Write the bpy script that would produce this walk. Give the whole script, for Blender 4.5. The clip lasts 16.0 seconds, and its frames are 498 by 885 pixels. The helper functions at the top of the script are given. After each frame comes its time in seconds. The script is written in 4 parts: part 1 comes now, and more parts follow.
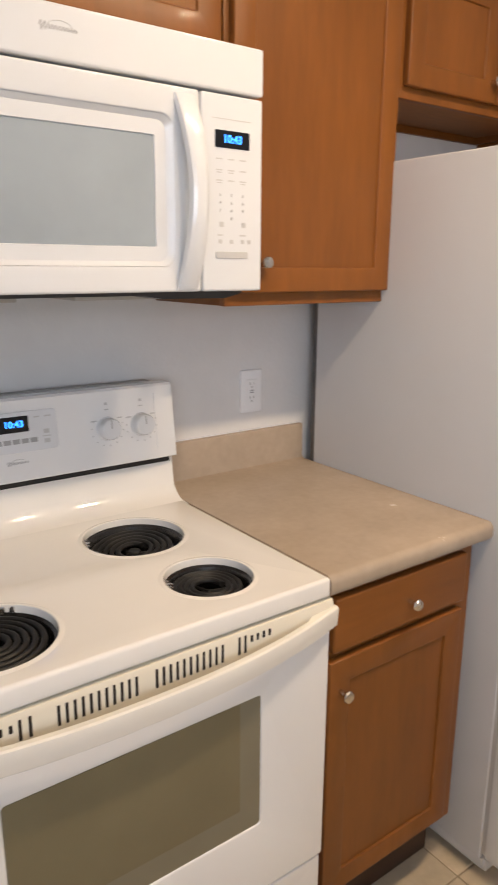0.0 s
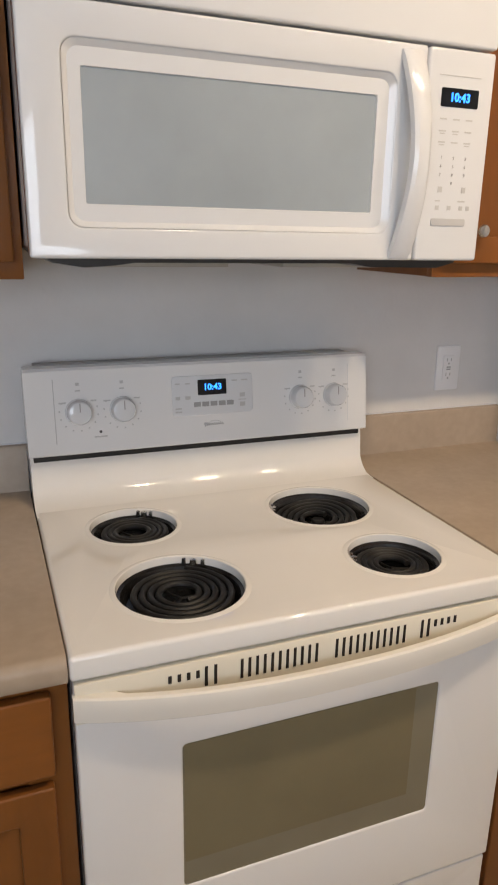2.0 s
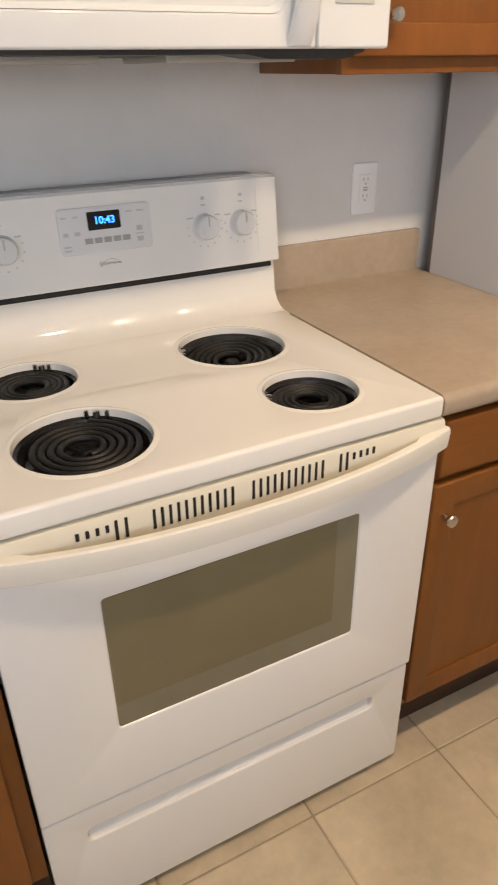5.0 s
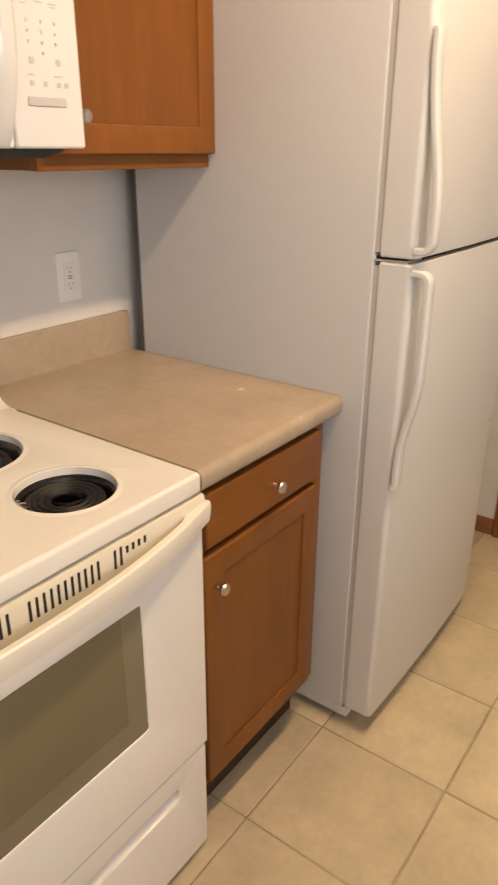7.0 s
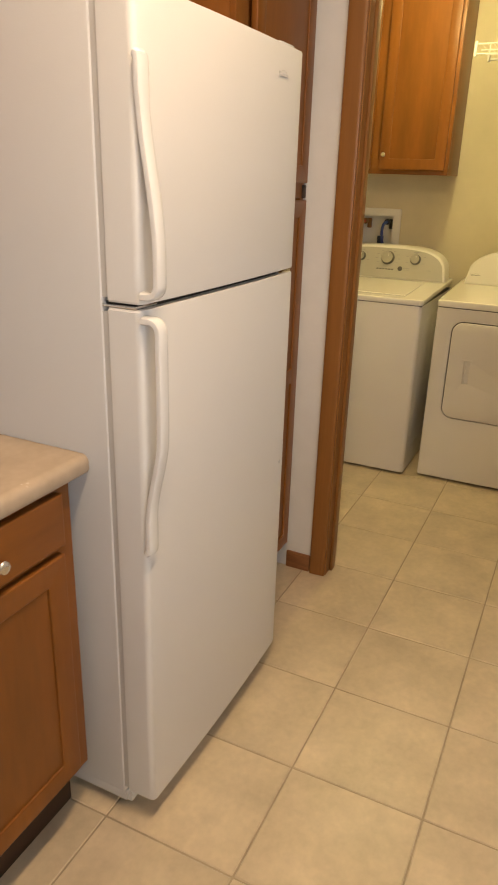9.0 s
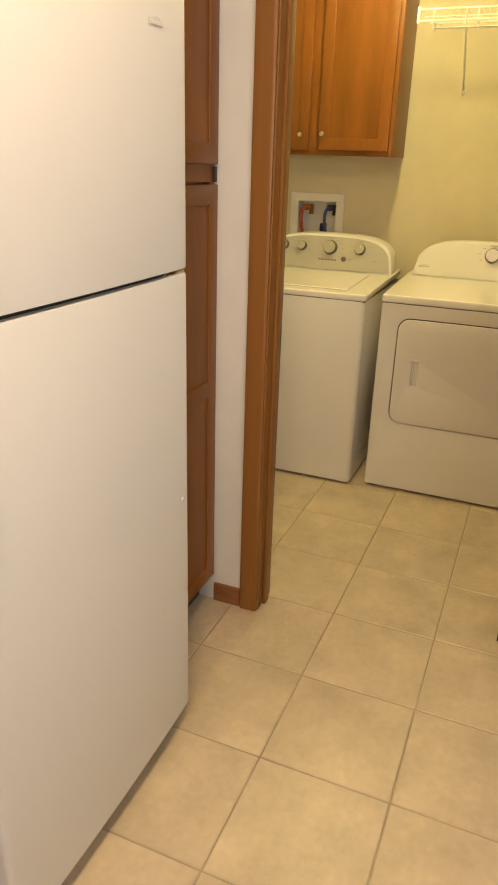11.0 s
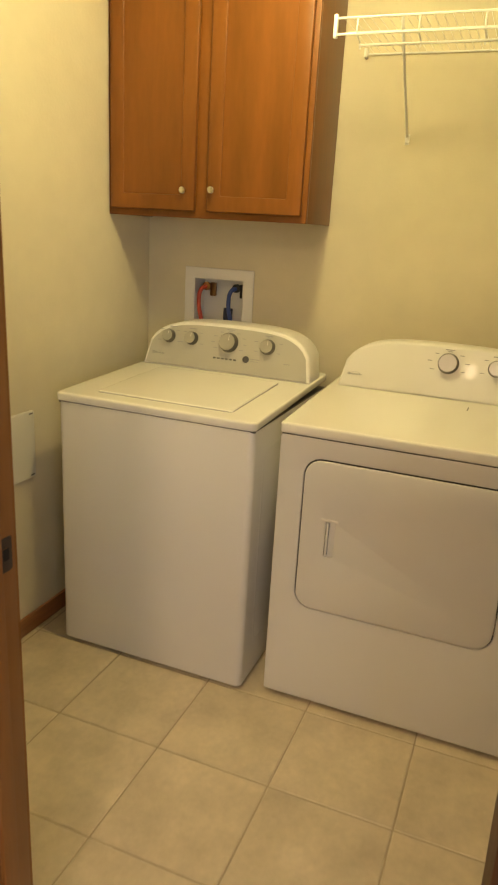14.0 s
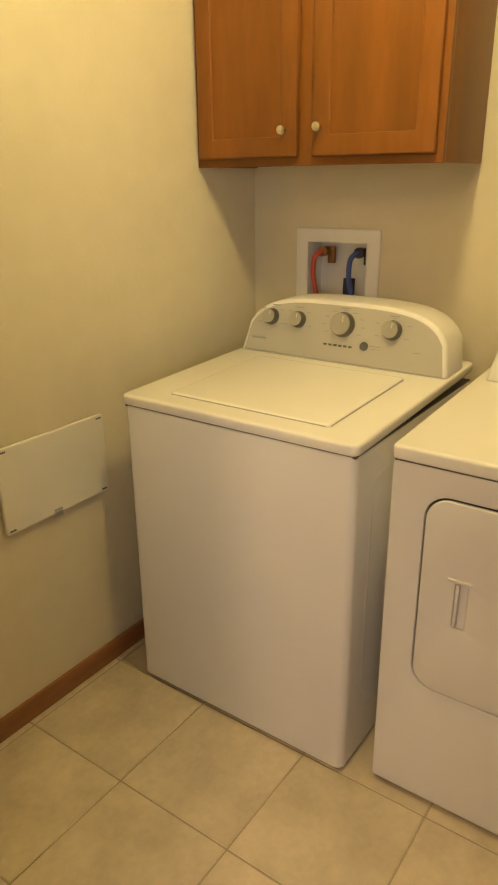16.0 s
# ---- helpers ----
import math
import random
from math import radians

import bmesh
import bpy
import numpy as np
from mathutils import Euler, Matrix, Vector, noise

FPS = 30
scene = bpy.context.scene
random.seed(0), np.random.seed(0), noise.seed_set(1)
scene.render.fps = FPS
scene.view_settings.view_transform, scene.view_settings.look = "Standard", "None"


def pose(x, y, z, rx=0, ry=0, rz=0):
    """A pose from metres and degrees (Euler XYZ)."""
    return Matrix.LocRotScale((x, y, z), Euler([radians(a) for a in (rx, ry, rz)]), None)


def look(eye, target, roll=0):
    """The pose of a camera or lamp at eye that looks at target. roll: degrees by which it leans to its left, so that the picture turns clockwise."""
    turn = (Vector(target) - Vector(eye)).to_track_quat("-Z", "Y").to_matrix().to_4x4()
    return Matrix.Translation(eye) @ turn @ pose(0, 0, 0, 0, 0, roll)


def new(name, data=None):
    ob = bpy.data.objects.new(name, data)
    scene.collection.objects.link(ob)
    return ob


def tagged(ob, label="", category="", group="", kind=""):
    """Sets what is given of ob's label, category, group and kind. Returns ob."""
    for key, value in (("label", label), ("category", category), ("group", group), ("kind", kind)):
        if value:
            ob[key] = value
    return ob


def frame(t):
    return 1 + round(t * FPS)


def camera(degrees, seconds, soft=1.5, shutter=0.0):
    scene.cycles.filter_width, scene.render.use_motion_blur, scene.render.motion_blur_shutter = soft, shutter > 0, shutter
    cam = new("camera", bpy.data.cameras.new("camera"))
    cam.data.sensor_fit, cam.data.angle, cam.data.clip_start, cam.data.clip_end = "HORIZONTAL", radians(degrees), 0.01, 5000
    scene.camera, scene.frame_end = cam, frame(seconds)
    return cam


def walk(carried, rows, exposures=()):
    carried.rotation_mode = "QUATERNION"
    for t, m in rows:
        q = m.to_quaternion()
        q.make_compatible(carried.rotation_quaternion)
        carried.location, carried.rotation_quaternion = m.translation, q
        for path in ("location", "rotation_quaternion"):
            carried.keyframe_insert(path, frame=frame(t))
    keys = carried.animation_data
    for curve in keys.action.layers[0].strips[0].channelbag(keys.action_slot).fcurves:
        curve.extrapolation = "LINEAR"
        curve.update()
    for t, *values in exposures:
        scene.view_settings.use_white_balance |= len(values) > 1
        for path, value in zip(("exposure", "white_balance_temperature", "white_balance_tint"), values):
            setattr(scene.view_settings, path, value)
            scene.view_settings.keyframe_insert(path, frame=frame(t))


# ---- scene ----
cam = camera(39.7, 16.0, soft=1.8, shutter=0.4)
PATH = [
    (0, (0.552, 0.585, 1.452), (1.69, 2.153, 0.96), 0.3),
    (0.5, (0.533, 0.601, 1.456), (1.507, 2.277, 0.966), 0.9),
    (1, (0.512, 0.612, 1.457), (1.312, 2.374, 0.953), 0.8),
    (1.5, (0.52, 0.621, 1.454), (1.242, 2.407, 0.918), 0.9),
    (2, (0.523, 0.611, 1.444), (1.217, 2.398, 0.872), 1.0),
    (2.5, (0.524, 0.608, 1.429), (1.18, 2.384, 0.784), 1.2),
    (3, (0.524, 0.613, 1.418), (1.149, 2.372, 0.702), 0.3),
    (3.2, (0.531, 0.619, 1.413), (1.142, 2.364, 0.648), 0.3),
    (5.3, (0.59, 0.675, 1.392), (1.472, 2.187, 0.425), -0.8),
    (5.5, (0.578, 0.683, 1.406), (1.561, 2.16, 0.481), 0.1),
    (6, (0.585, 0.687, 1.412), (1.736, 2.078, 0.551), -0.2),
    (6.5, (0.568, 0.714, 1.413), (1.897, 1.964, 0.595), 0.6),
    (7, (0.551, 0.737, 1.413), (2.031, 1.828, 0.627), 0.3),
    (7.5, (0.541, 0.743, 1.413), (2.123, 1.678, 0.623), 1.1),
    (8, (0.586, 0.723, 1.421), (2.223, 1.573, 0.647), 1.9),
    (8.5, (0.73, 0.659, 1.425), (2.401, 1.451, 0.665), 1.0),
    (9, (0.827, 0.602, 1.431), (2.514, 1.399, 0.711), 1.8),
    (9.5, (0.91, 0.589, 1.42), (2.587, 1.358, 0.648), -0.1),
    (9.7, (0.956, 0.614, 1.42), (2.683, 1.278, 0.662), 1.0),
    (11.8, (1.439, 0.57, 1.428), (3.148, 1.295, 0.685), 1.9),
    (12, (1.524, 0.562, 1.419), (3.277, 1.237, 0.733), 2.5),
    (12.5, (1.715, 0.629, 1.419), (3.556, 1.14, 0.829), -0.6),
    (12.8, (1.847, 0.63, 1.443), (3.688, 1.003, 0.754), -0.9),
    (13, (1.921, 0.622, 1.439), (3.765, 1.071, 0.81), 0.5),
    (13.3, (2.089, 0.584, 1.434), (3.9, 1.185, 0.833), 3.1),
    (13.5, (2.172, 0.574, 1.451), (3.935, 1.262, 0.806), 3.2),
    (14, (2.369, 0.615, 1.43), (4.153, 1.303, 0.845), 3.3),
    (14.5, (2.557, 0.691, 1.453), (4.362, 1.241, 0.791), 0.4),
    (15, (2.742, 0.664, 1.434), (4.472, 1.422, 0.777), 0.6),
    (15.5, (2.864, 0.641, 1.44), (4.44, 1.671, 0.765), 0.2),
    (16, (2.923, 0.69, 1.43), (4.446, 1.773, 0.717), -0.6),
]
EXPOSURES = [(0,-0.16,6750,16),(1.5,-0.42,6650,14),(3,-0.42,6850,16),(5.5,-0.12,7150,15),(7,-0.12,8100,18),(8.5,-0.14,8000,17),(9.5,-0.09,8000,18),(11.8,0.15,8500,13),(12.2,0.05,8600,15),(12.5,-0.05,8600,16),(13.3,0.0,7900,20),(14,0.06,7500,17),(14.4,-0.06,7700,20),(15,-0.12,7700,28),(15.5,0.0,8000,22),(16,0.09,8000,21)]
walk(cam, [(t, look(eye, target, roll)) for t, eye, target, roll in PATH], EXPOSURES)

# ---- world, sun, large lights ----
world = bpy.data.worlds.new("world")
scene.world = world
world.use_nodes = True
sky = world.node_tree.nodes.new("ShaderNodeTexSky")
sky.sky_type = "NISHITA"
sky.sun_disc = False
sky.sun_elevation = radians(40)
sky.sun_rotation = radians(20)
background = world.node_tree.nodes["Background"]
background.inputs["Strength"].default_value = 0.12
world.node_tree.links.new(sky.outputs[0], background.inputs["Color"])

CEILING = 2.44
NORTH = 2.09          # face of the long wall behind range, fridge and washer
SOUTH = -2.2
WEST = -1.25
PART_W, PART_E = 3.046, 3.161   # partition between kitchen and laundry
EAST = 4.962           # laundry's end wall
L_SOUTH = -0.35
L_NORTH = 2.106       # laundry face of the long wall
DOOR_S, DOOR_N, DOOR_H = 0.482, 1.306, 2.05   # clear opening of the laundry door
WIN = (-2.05, -0.85, 0.85, 2.15)  # window in the west wall: y0, y1, z0, z1


def lamp(name, kind, m, energy, colour, size=0.1, size_y=None):
    data = bpy.data.lights.new(name, kind)
    data.energy, data.color = energy, colour
    if kind == "AREA":
        data.shape = "RECTANGLE" if size_y else "DISK"
        data.size = size
        if size_y:
            data.size_y = size_y
    elif kind == "SUN":
        data.angle = radians(0.5)
    else:
        data.shadow_soft_size = size
    ob = new(name, data)
    ob.matrix_world = m
    return ob


lamp("sun", "SUN", look((0, 8, 8), (0, 0, 0)), 2.0, (1, 0.95, 0.88))
lamp("window_daylight", "AREA", look((WEST + 0.02, (WIN[0] + WIN[1]) / 2, (WIN[2] + WIN[3]) / 2), (0, (WIN[0] + WIN[1]) / 2, (WIN[2] + WIN[3]) / 2)), 36, (0.74, 0.855, 1.0), WIN[1] - WIN[0], WIN[3] - WIN[2])
WIN_S = (-1.10, 0.35, 1.05, 2.1)   # window in the south wall: x0, x1, z0, z1
lamp("south_window_daylight", "AREA", look(((WIN_S[0] + WIN_S[1]) / 2, SOUTH + 0.02, (WIN_S[2] + WIN_S[3]) / 2), ((WIN_S[0] + WIN_S[1]) / 2, 0, (WIN_S[2] + WIN_S[3]) / 2)), 40, (0.72, 0.85, 1.0), WIN_S[1] - WIN_S[0], WIN_S[3] - WIN_S[2])
DOWNLIGHTS = [(1.186, 0.83), (1.515, 0.83), (1.843, 0.83)]
for bx, by in DOWNLIGHTS:
    lamp("kitchen_downlight", "AREA", pose(bx, by, CEILING - 0.012), 9.4, (1.0, 0.80, 0.55), 0.09)
LAMP_X, LAMP_Y, LAMP_Z = 4.09, 1.27, 2.26
lamp("laundry_bulb_light", "POINT", pose(LAMP_X, LAMP_Y, LAMP_Z), 23.5, (0.92, 0.88, 0.42), 0.07)

# ---- materials ----


def material(name, colour, rough=0.5, metal=0.0, coat=0.0, vary=0.0, scale=8.0, stretch=(1, 1, 1), bump=0.0, bump_scale=200.0, second=None, emit=None, power=0.0, fine=0.0, coords="Object", shift=True):
    """A surface with colour variation at two scales, uneven gloss and fine relief."""
    m = bpy.data.materials.new(name)
    m.use_nodes = True
    tree = m.node_tree
    bsdf = tree.nodes["Principled BSDF"]
    bsdf.inputs["Base Color"].default_value = (*colour, 1)
    bsdf.inputs["Roughness"].default_value = rough
    bsdf.inputs["Metallic"].default_value = metal
    bsdf.inputs["Coat Weight"].default_value = coat
    bsdf.inputs["Coat Roughness"].default_value = min(0.08, rough * 0.4)
    if emit:
        bsdf.inputs["Emission Color"].default_value = (*emit, 1)
        bsdf.inputs["Emission Strength"].default_value = power
    if not (vary or bump):
        return m
    tc = tree.nodes.new("ShaderNodeTexCoord")
    mp = tree.nodes.new("ShaderNodeMapping")
    mp.inputs["Scale"].default_value = stretch
    tree.links.new(tc.outputs[coords], mp.inputs["Vector"])
    if shift:
        info = tree.nodes.new("ShaderNodeObjectInfo")
        mul = tree.nodes.new("ShaderNodeMath")
        mul.operation = "MULTIPLY"
        mul.inputs[1].default_value = 37.0
        tree.links.new(info.outputs["Random"], mul.inputs[0])
        tree.links.new(mul.outputs[0], mp.inputs["Location"])
    if vary:
        big = tree.nodes.new("ShaderNodeTexNoise")
        big.inputs["Scale"].default_value = scale
        big.inputs["Detail"].default_value = 5
        big.inputs["Roughness"].default_value = 0.6
        tree.links.new(mp.outputs[0], big.inputs["Vector"])
        ramp = tree.nodes.new("ShaderNodeValToRGB")
        dark = second or tuple(c * (1 - vary) for c in colour)
        light = tuple(min(1, c * (1 + vary * 0.6)) for c in colour)
        ramp.color_ramp.elements[0].position, ramp.color_ramp.elements[0].color = 0.3, (*dark, 1)
        ramp.color_ramp.elements[1].position, ramp.color_ramp.elements[1].color = 0.72, (*light, 1)
        tree.links.new(big.outputs[0], ramp.inputs[0])
        colour_out = ramp.outputs[0]
        if fine:
            small = tree.nodes.new("ShaderNodeTexNoise")
            small.inputs["Scale"].default_value = scale * 9
            small.inputs["Detail"].default_value = 3
            tree.links.new(mp.outputs[0], small.inputs["Vector"])
            r2 = tree.nodes.new("ShaderNodeMapRange")
            r2.inputs[1].default_value, r2.inputs[2].default_value = 0.3, 0.7
            r2.inputs[3].default_value, r2.inputs[4].default_value = 1 - fine, 1 + fine * 0.5
            tree.links.new(small.outputs[0], r2.inputs[0])
            mix = tree.nodes.new("ShaderNodeMixRGB")
            mix.blend_type = "MULTIPLY"
            mix.inputs[0].default_value = 1
            tree.links.new(colour_out, mix.inputs[1])
            tree.links.new(r2.outputs[0], mix.inputs[2])
            colour_out = mix.outputs[0]
        tree.links.new(colour_out, bsdf.inputs["Base Color"])
        gloss = tree.nodes.new("ShaderNodeMapRange")
        gloss.inputs[3].default_value, gloss.inputs[4].default_value = rough * 0.85, min(1, rough * 1.2)
        tree.links.new(big.outputs[0], gloss.inputs[0])
        tree.links.new(gloss.outputs[0], bsdf.inputs["Roughness"])
    if bump:
        grain = tree.nodes.new("ShaderNodeTexNoise")
        grain.inputs["Scale"].default_value = bump_scale
        grain.inputs["Detail"].default_value = 2
        tree.links.new(mp.outputs[0], grain.inputs["Vector"])
        b = tree.nodes.new("ShaderNodeBump")
        b.inputs["Strength"].default_value = bump
        b.inputs["Distance"].default_value = 0.002
        tree.links.new(grain.outputs[0], b.inputs["Height"])
        tree.links.new(b.outputs[0], bsdf.inputs["Normal"])
    return m


def glass_dark(name, colour, rough=0.08):
    """A printed appliance window: glossy, dull colour behind glass."""
    m = material(name, colour, rough, vary=0.12, scale=3)
    m.node_tree.nodes["Principled BSDF"].inputs["Specular IOR Level"].default_value = 0.8
    return m


WALL = material("painted_drywall", (0.71, 0.70, 0.685), 0.75, vary=0.05, scale=1.3, bump=0.25, bump_scale=90, fine=0.03)
# laundry walls: the lamp's yellow warmth is mixed into the paint colour
WALL_LAMPLIT = material("warm_lit_drywall", (0.66, 0.585, 0.43), 0.7, vary=0.05, scale=1.3, bump=0.25, bump_scale=90, fine=0.03)
CEIL = material("ceiling_paint", (0.80, 0.79, 0.77), 0.85, vary=0.04, scale=2, bump=0.4, bump_scale=60)
MAPLE = material("stained_maple", (0.224, 0.0775, 0.0160), 0.36, coat=0.06, vary=0.24, scale=2.2, stretch=(3.4, 3.4, 0.6), fine=0.06, bump=0.03, bump_scale=60)
MAPLE_H = material("stained_maple_across", (0.224, 0.0775, 0.0160), 0.36, coat=0.06, vary=0.24, scale=2.2, stretch=(0.6, 3.4, 3.4), fine=0.06, bump=0.03, bump_scale=60)
MAPLE_INSIDE = material("unfinished_cabinet_underside", (0.30, 0.13, 0.045), 0.6, vary=0.25, scale=2.2, stretch=(1, 5, 5), fine=0.1)
TRIM = material("oak_stained_trim", (0.265, 0.108, 0.030), 0.40, coat=0.1, vary=0.13, scale=3, stretch=(6, 6, 0.4), fine=0.05, bump=0.03, bump_scale=50)
BASE = material("stained_baseboard", (0.30, 0.12, 0.045), 0.45, vary=0.24, scale=3, stretch=(0.5, 0.5, 9), fine=0.2)
DOORWOOD = material("dark_stained_door", (0.085, 0.031, 0.010), 0.55, vary=0.25, scale=3, stretch=(6, 6, 0.4), fine=0.2, bump=0.06, bump_scale=60)
LAMINATE = material("beige_laminate", (0.43, 0.34, 0.255), 0.25, vary=0.11, scale=6, fine=0.05, bump=0.03, bump_scale=300)
WHITE = material("white_enamel", (0.80, 0.795, 0.785), 0.12, coat=0.4, vary=0.015, scale=3)
COOK = material("porcelain_cooktop", (0.83, 0.805, 0.76), 0.07, coat=0.3, vary=0.02, scale=4)
OUTLET_WHITE = material("bright_white_nylon", (0.86, 0.86, 0.86), 0.3, vary=0.015, scale=3)
PLASTIC = material("white_plastic", (0.695, 0.705, 0.715), 0.07, coat=0.3, vary=0.015, scale=3)
CREAMBOX = material("cream_moulded_plastic", (0.70, 0.665, 0.58), 0.38, vary=0.02, scale=4)
CREAM = material("bisque_plastic", (0.74, 0.685, 0.565), 0.3, vary=0.02, scale=4)
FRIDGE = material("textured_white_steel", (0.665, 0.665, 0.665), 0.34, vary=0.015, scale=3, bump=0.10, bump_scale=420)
# side and foot: a darker, slightly bluer version of the door finish
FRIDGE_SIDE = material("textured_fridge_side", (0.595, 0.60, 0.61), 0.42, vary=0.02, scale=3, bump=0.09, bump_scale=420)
WASH = material("white_washer_enamel", (0.76, 0.735, 0.70), 0.34, coat=0.16, vary=0.02, scale=2)
# glossier WASH for decks and lid, made paler to carry the overhead lamplight
WASH_TOP_LIT = material("glossy_washer_top_lit", (0.82, 0.80, 0.745), 0.07, coat=0.4, vary=0.02, scale=2)
SILVER = material("silver_console", (0.47, 0.45, 0.40), 0.38, metal=0.1, vary=0.03, scale=3)
# rim metal darkened to paint the shadow ring round each dial cap
DIALRIM_SHADE = material("dial_rim_shadow", (0.20, 0.19, 0.17), 0.3, metal=0.9, vary=0.05, scale=20)
DIALCAP = material("dial_cap_grey", (0.43, 0.415, 0.375), 0.30, metal=0.45, vary=0.05, scale=20)
CHROME = material("chrome", (0.75, 0.74, 0.72), 0.18, metal=1.0, vary=0.04, scale=20)
NICKEL = material("brushed_nickel", (0.62, 0.58, 0.53), 0.20, metal=1.0, vary=0.06, scale=30)
HINGE = material("bronze_hinge", (0.085, 0.068, 0.055), 0.4, metal=0.5, vary=0.1, scale=30)
# near-black filler that stands for the shade inside gaps and holes
BLACK = material("black_gap_shade", (0.012, 0.011, 0.010), 0.6)
DARKMETAL = material("dark_painted_metal", (0.022, 0.020, 0.018), 0.45, vary=0.2, scale=12)
TOEKICK = material("dark_toe_kick", (0.05, 0.022, 0.010), 0.6, vary=0.2, scale=8)
BOWL = material("black_porcelain_bowl", (0.010, 0.009, 0.009), 0.25, coat=0.2, vary=0.2, scale=20)
COIL = material("burnt_coil", (0.006, 0.0055, 0.005), 0.52, metal=0.0, vary=0.35, scale=40, bump=0.1)
MWGLASS = glass_dark("microwave_window", (0.34, 0.385, 0.415), 0.2)
# oven glass colours hold the brownish floor that the pane reflects
OVENGLASS = glass_dark("oven_window", (0.160, 0.138, 0.080), 0.08)
OVENEDGE = glass_dark("oven_window_border", (0.190, 0.172, 0.120), 0.10)
SCREEN = material("display_black", (0.006, 0.006, 0.008), 0.12)
DIGIT = material("blue_digits", (0.02, 0.1, 0.4), 0.5, emit=(0.02, 0.27, 1.0), power=3.5)
PRINT = material("grey_print_and_shade", (0.34, 0.335, 0.33), 0.5)
# dark grey of printed marks, also paints shade in seams and grooves
PRINT_SHADE_D = material("dark_print_and_shade", (0.10, 0.095, 0.09), 0.5)
PRINT_L = material("pale_print", (0.50, 0.495, 0.485), 0.5)
LOGO = material("logo_grey", (0.27, 0.265, 0.26), 0.4)
LOGO_L = material("pale_logo_grey", (0.46, 0.455, 0.45), 0.4)
SLOT = material("slot_brown", (0.016, 0.010, 0.007), 0.8)
HANDLE = material("warm_white_handle", (0.76, 0.73, 0.665), 0.2, coat=0.2, vary=0.015, scale=4)
TILE = material("beige_floor_tile", (0.60, 0.497, 0.36), 0.36, vary=0.22, scale=5.5, fine=0.06, bump=0.05, bump_scale=30)
GROUT = material("grey_brown_grout", (0.40, 0.325, 0.232), 0.85, vary=0.25, scale=6, bump=0.3, bump_scale=150)
BULB = material("glowing_bulb", (1, 0.9, 0.75), 0.4, emit=(1.0, 0.82, 0.6), power=10.0)
BULB_L = material("glowing_laundry_bulb", (1, 0.9, 0.7), 0.4, emit=(1.0, 0.78, 0.45), power=20.0)
WIRE = material("white_vinyl_wire", (0.80, 0.79, 0.75), 0.35, vary=0.02, scale=10)
RED = material("red_hose", (0.55, 0.075, 0.04), 0.4, vary=0.15, scale=30)
BLUE = material("blue_hose", (0.05, 0.09, 0.30), 0.4, vary=0.15, scale=30)
NAVY = material("dark_drain_hose", (0.02, 0.025, 0.06), 0.5, vary=0.2, scale=30)
BRASS = material("brass_valve", (0.28, 0.15, 0.07), 0.35, metal=0.9, vary=0.15, scale=30)
GLASS = bpy.data.materials.new("window_glass")
GLASS.use_nodes = True
GLASS.node_tree.nodes["Principled BSDF"].inputs["Transmission Weight"].default_value = 1
GLASS.node_tree.nodes["Principled BSDF"].inputs["Roughness"].default_value = 0.0

for wood in (MAPLE, MAPLE_H, TRIM):
    wood.node_tree.nodes["Principled BSDF"].inputs["Specular IOR Level"].default_value = 0.28

# ---- mesh helpers ----


def thing(name, at, label, category, group="", kind=""):
    ob = new(name)
    ob.location = at
    ob.empty_display_size = 0.05
    return tagged(ob, label, category, group, kind)


def base_of(ob):
    while ob.parent:
        ob = ob.parent
    return ob.location


def soft_faces(bm):
    """Which faces to shade smooth: all but the broad plane ones that end at a bevel."""
    bm.normal_update()
    bm.faces.ensure_lookup_table()
    bm.faces.index_update()
    soft, seen = [True] * len(bm.faces), set()
    for first in bm.faces:
        if first.index in seen:
            continue
        seen.add(first.index)
        plane, queue, ends = [], [first], True
        while queue:
            face = queue.pop()
            plane.append(face)
            for edge in face.edges:
                for other in edge.link_faces:
                    if other is face:
                        continue
                    turn = face.normal.angle(other.normal, 0.0)
                    if turn < 0.002:
                        if other.index not in seen:
                            seen.add(other.index)
                            queue.append(other)
                    elif turn < 0.2:
                        ends = False
        if ends and sum(f.calc_area() for f in plane) > 0.0005:
            for f in plane:
                soft[f.index] = False
    return soft


def part(name, bm, mat, parent=None, label="", smooth=True):
    """Links a bmesh in world coordinates as one mesh object under a thing or a part."""
    me = bpy.data.meshes.new(name)
    if parent is not None:
        bmesh.ops.translate(bm, verts=bm.verts, vec=-base_of(parent))
    bmesh.ops.recalc_face_normals(bm, faces=bm.faces)
    soft = soft_faces(bm) if smooth else []
    bm.to_mesh(me)
    bm.free()
    me.materials.append(mat)
    if smooth:
        me.polygons.foreach_set("use_smooth", soft)
        me.set_sharp_from_angle(angle=radians(32))
    ob = new(name, me)
    ob.parent = parent
    if name.endswith("print") or name in ("slots", "buttons", "indicator_row"):
        tagged(ob, kind="stuff")
    return tagged(ob, label)


def box(x0, x1, y0, y1, z0, z1, b=0.003, seg=2, bm=None):
    bm = bm or bmesh.new()
    m = Matrix.Translation(((x0 + x1) / 2, (y0 + y1) / 2, (z0 + z1) / 2)) @ Matrix.Diagonal((abs(x1 - x0), abs(y1 - y0), abs(z1 - z0), 1))
    vs = bmesh.ops.create_cube(bm, size=1, matrix=m)["verts"]
    if b:
        edges = list({e for v in vs for e in v.link_edges})
        bmesh.ops.bevel(bm, geom=edges, offset=b, segments=seg, affect="EDGES", profile=0.6)
    return bm


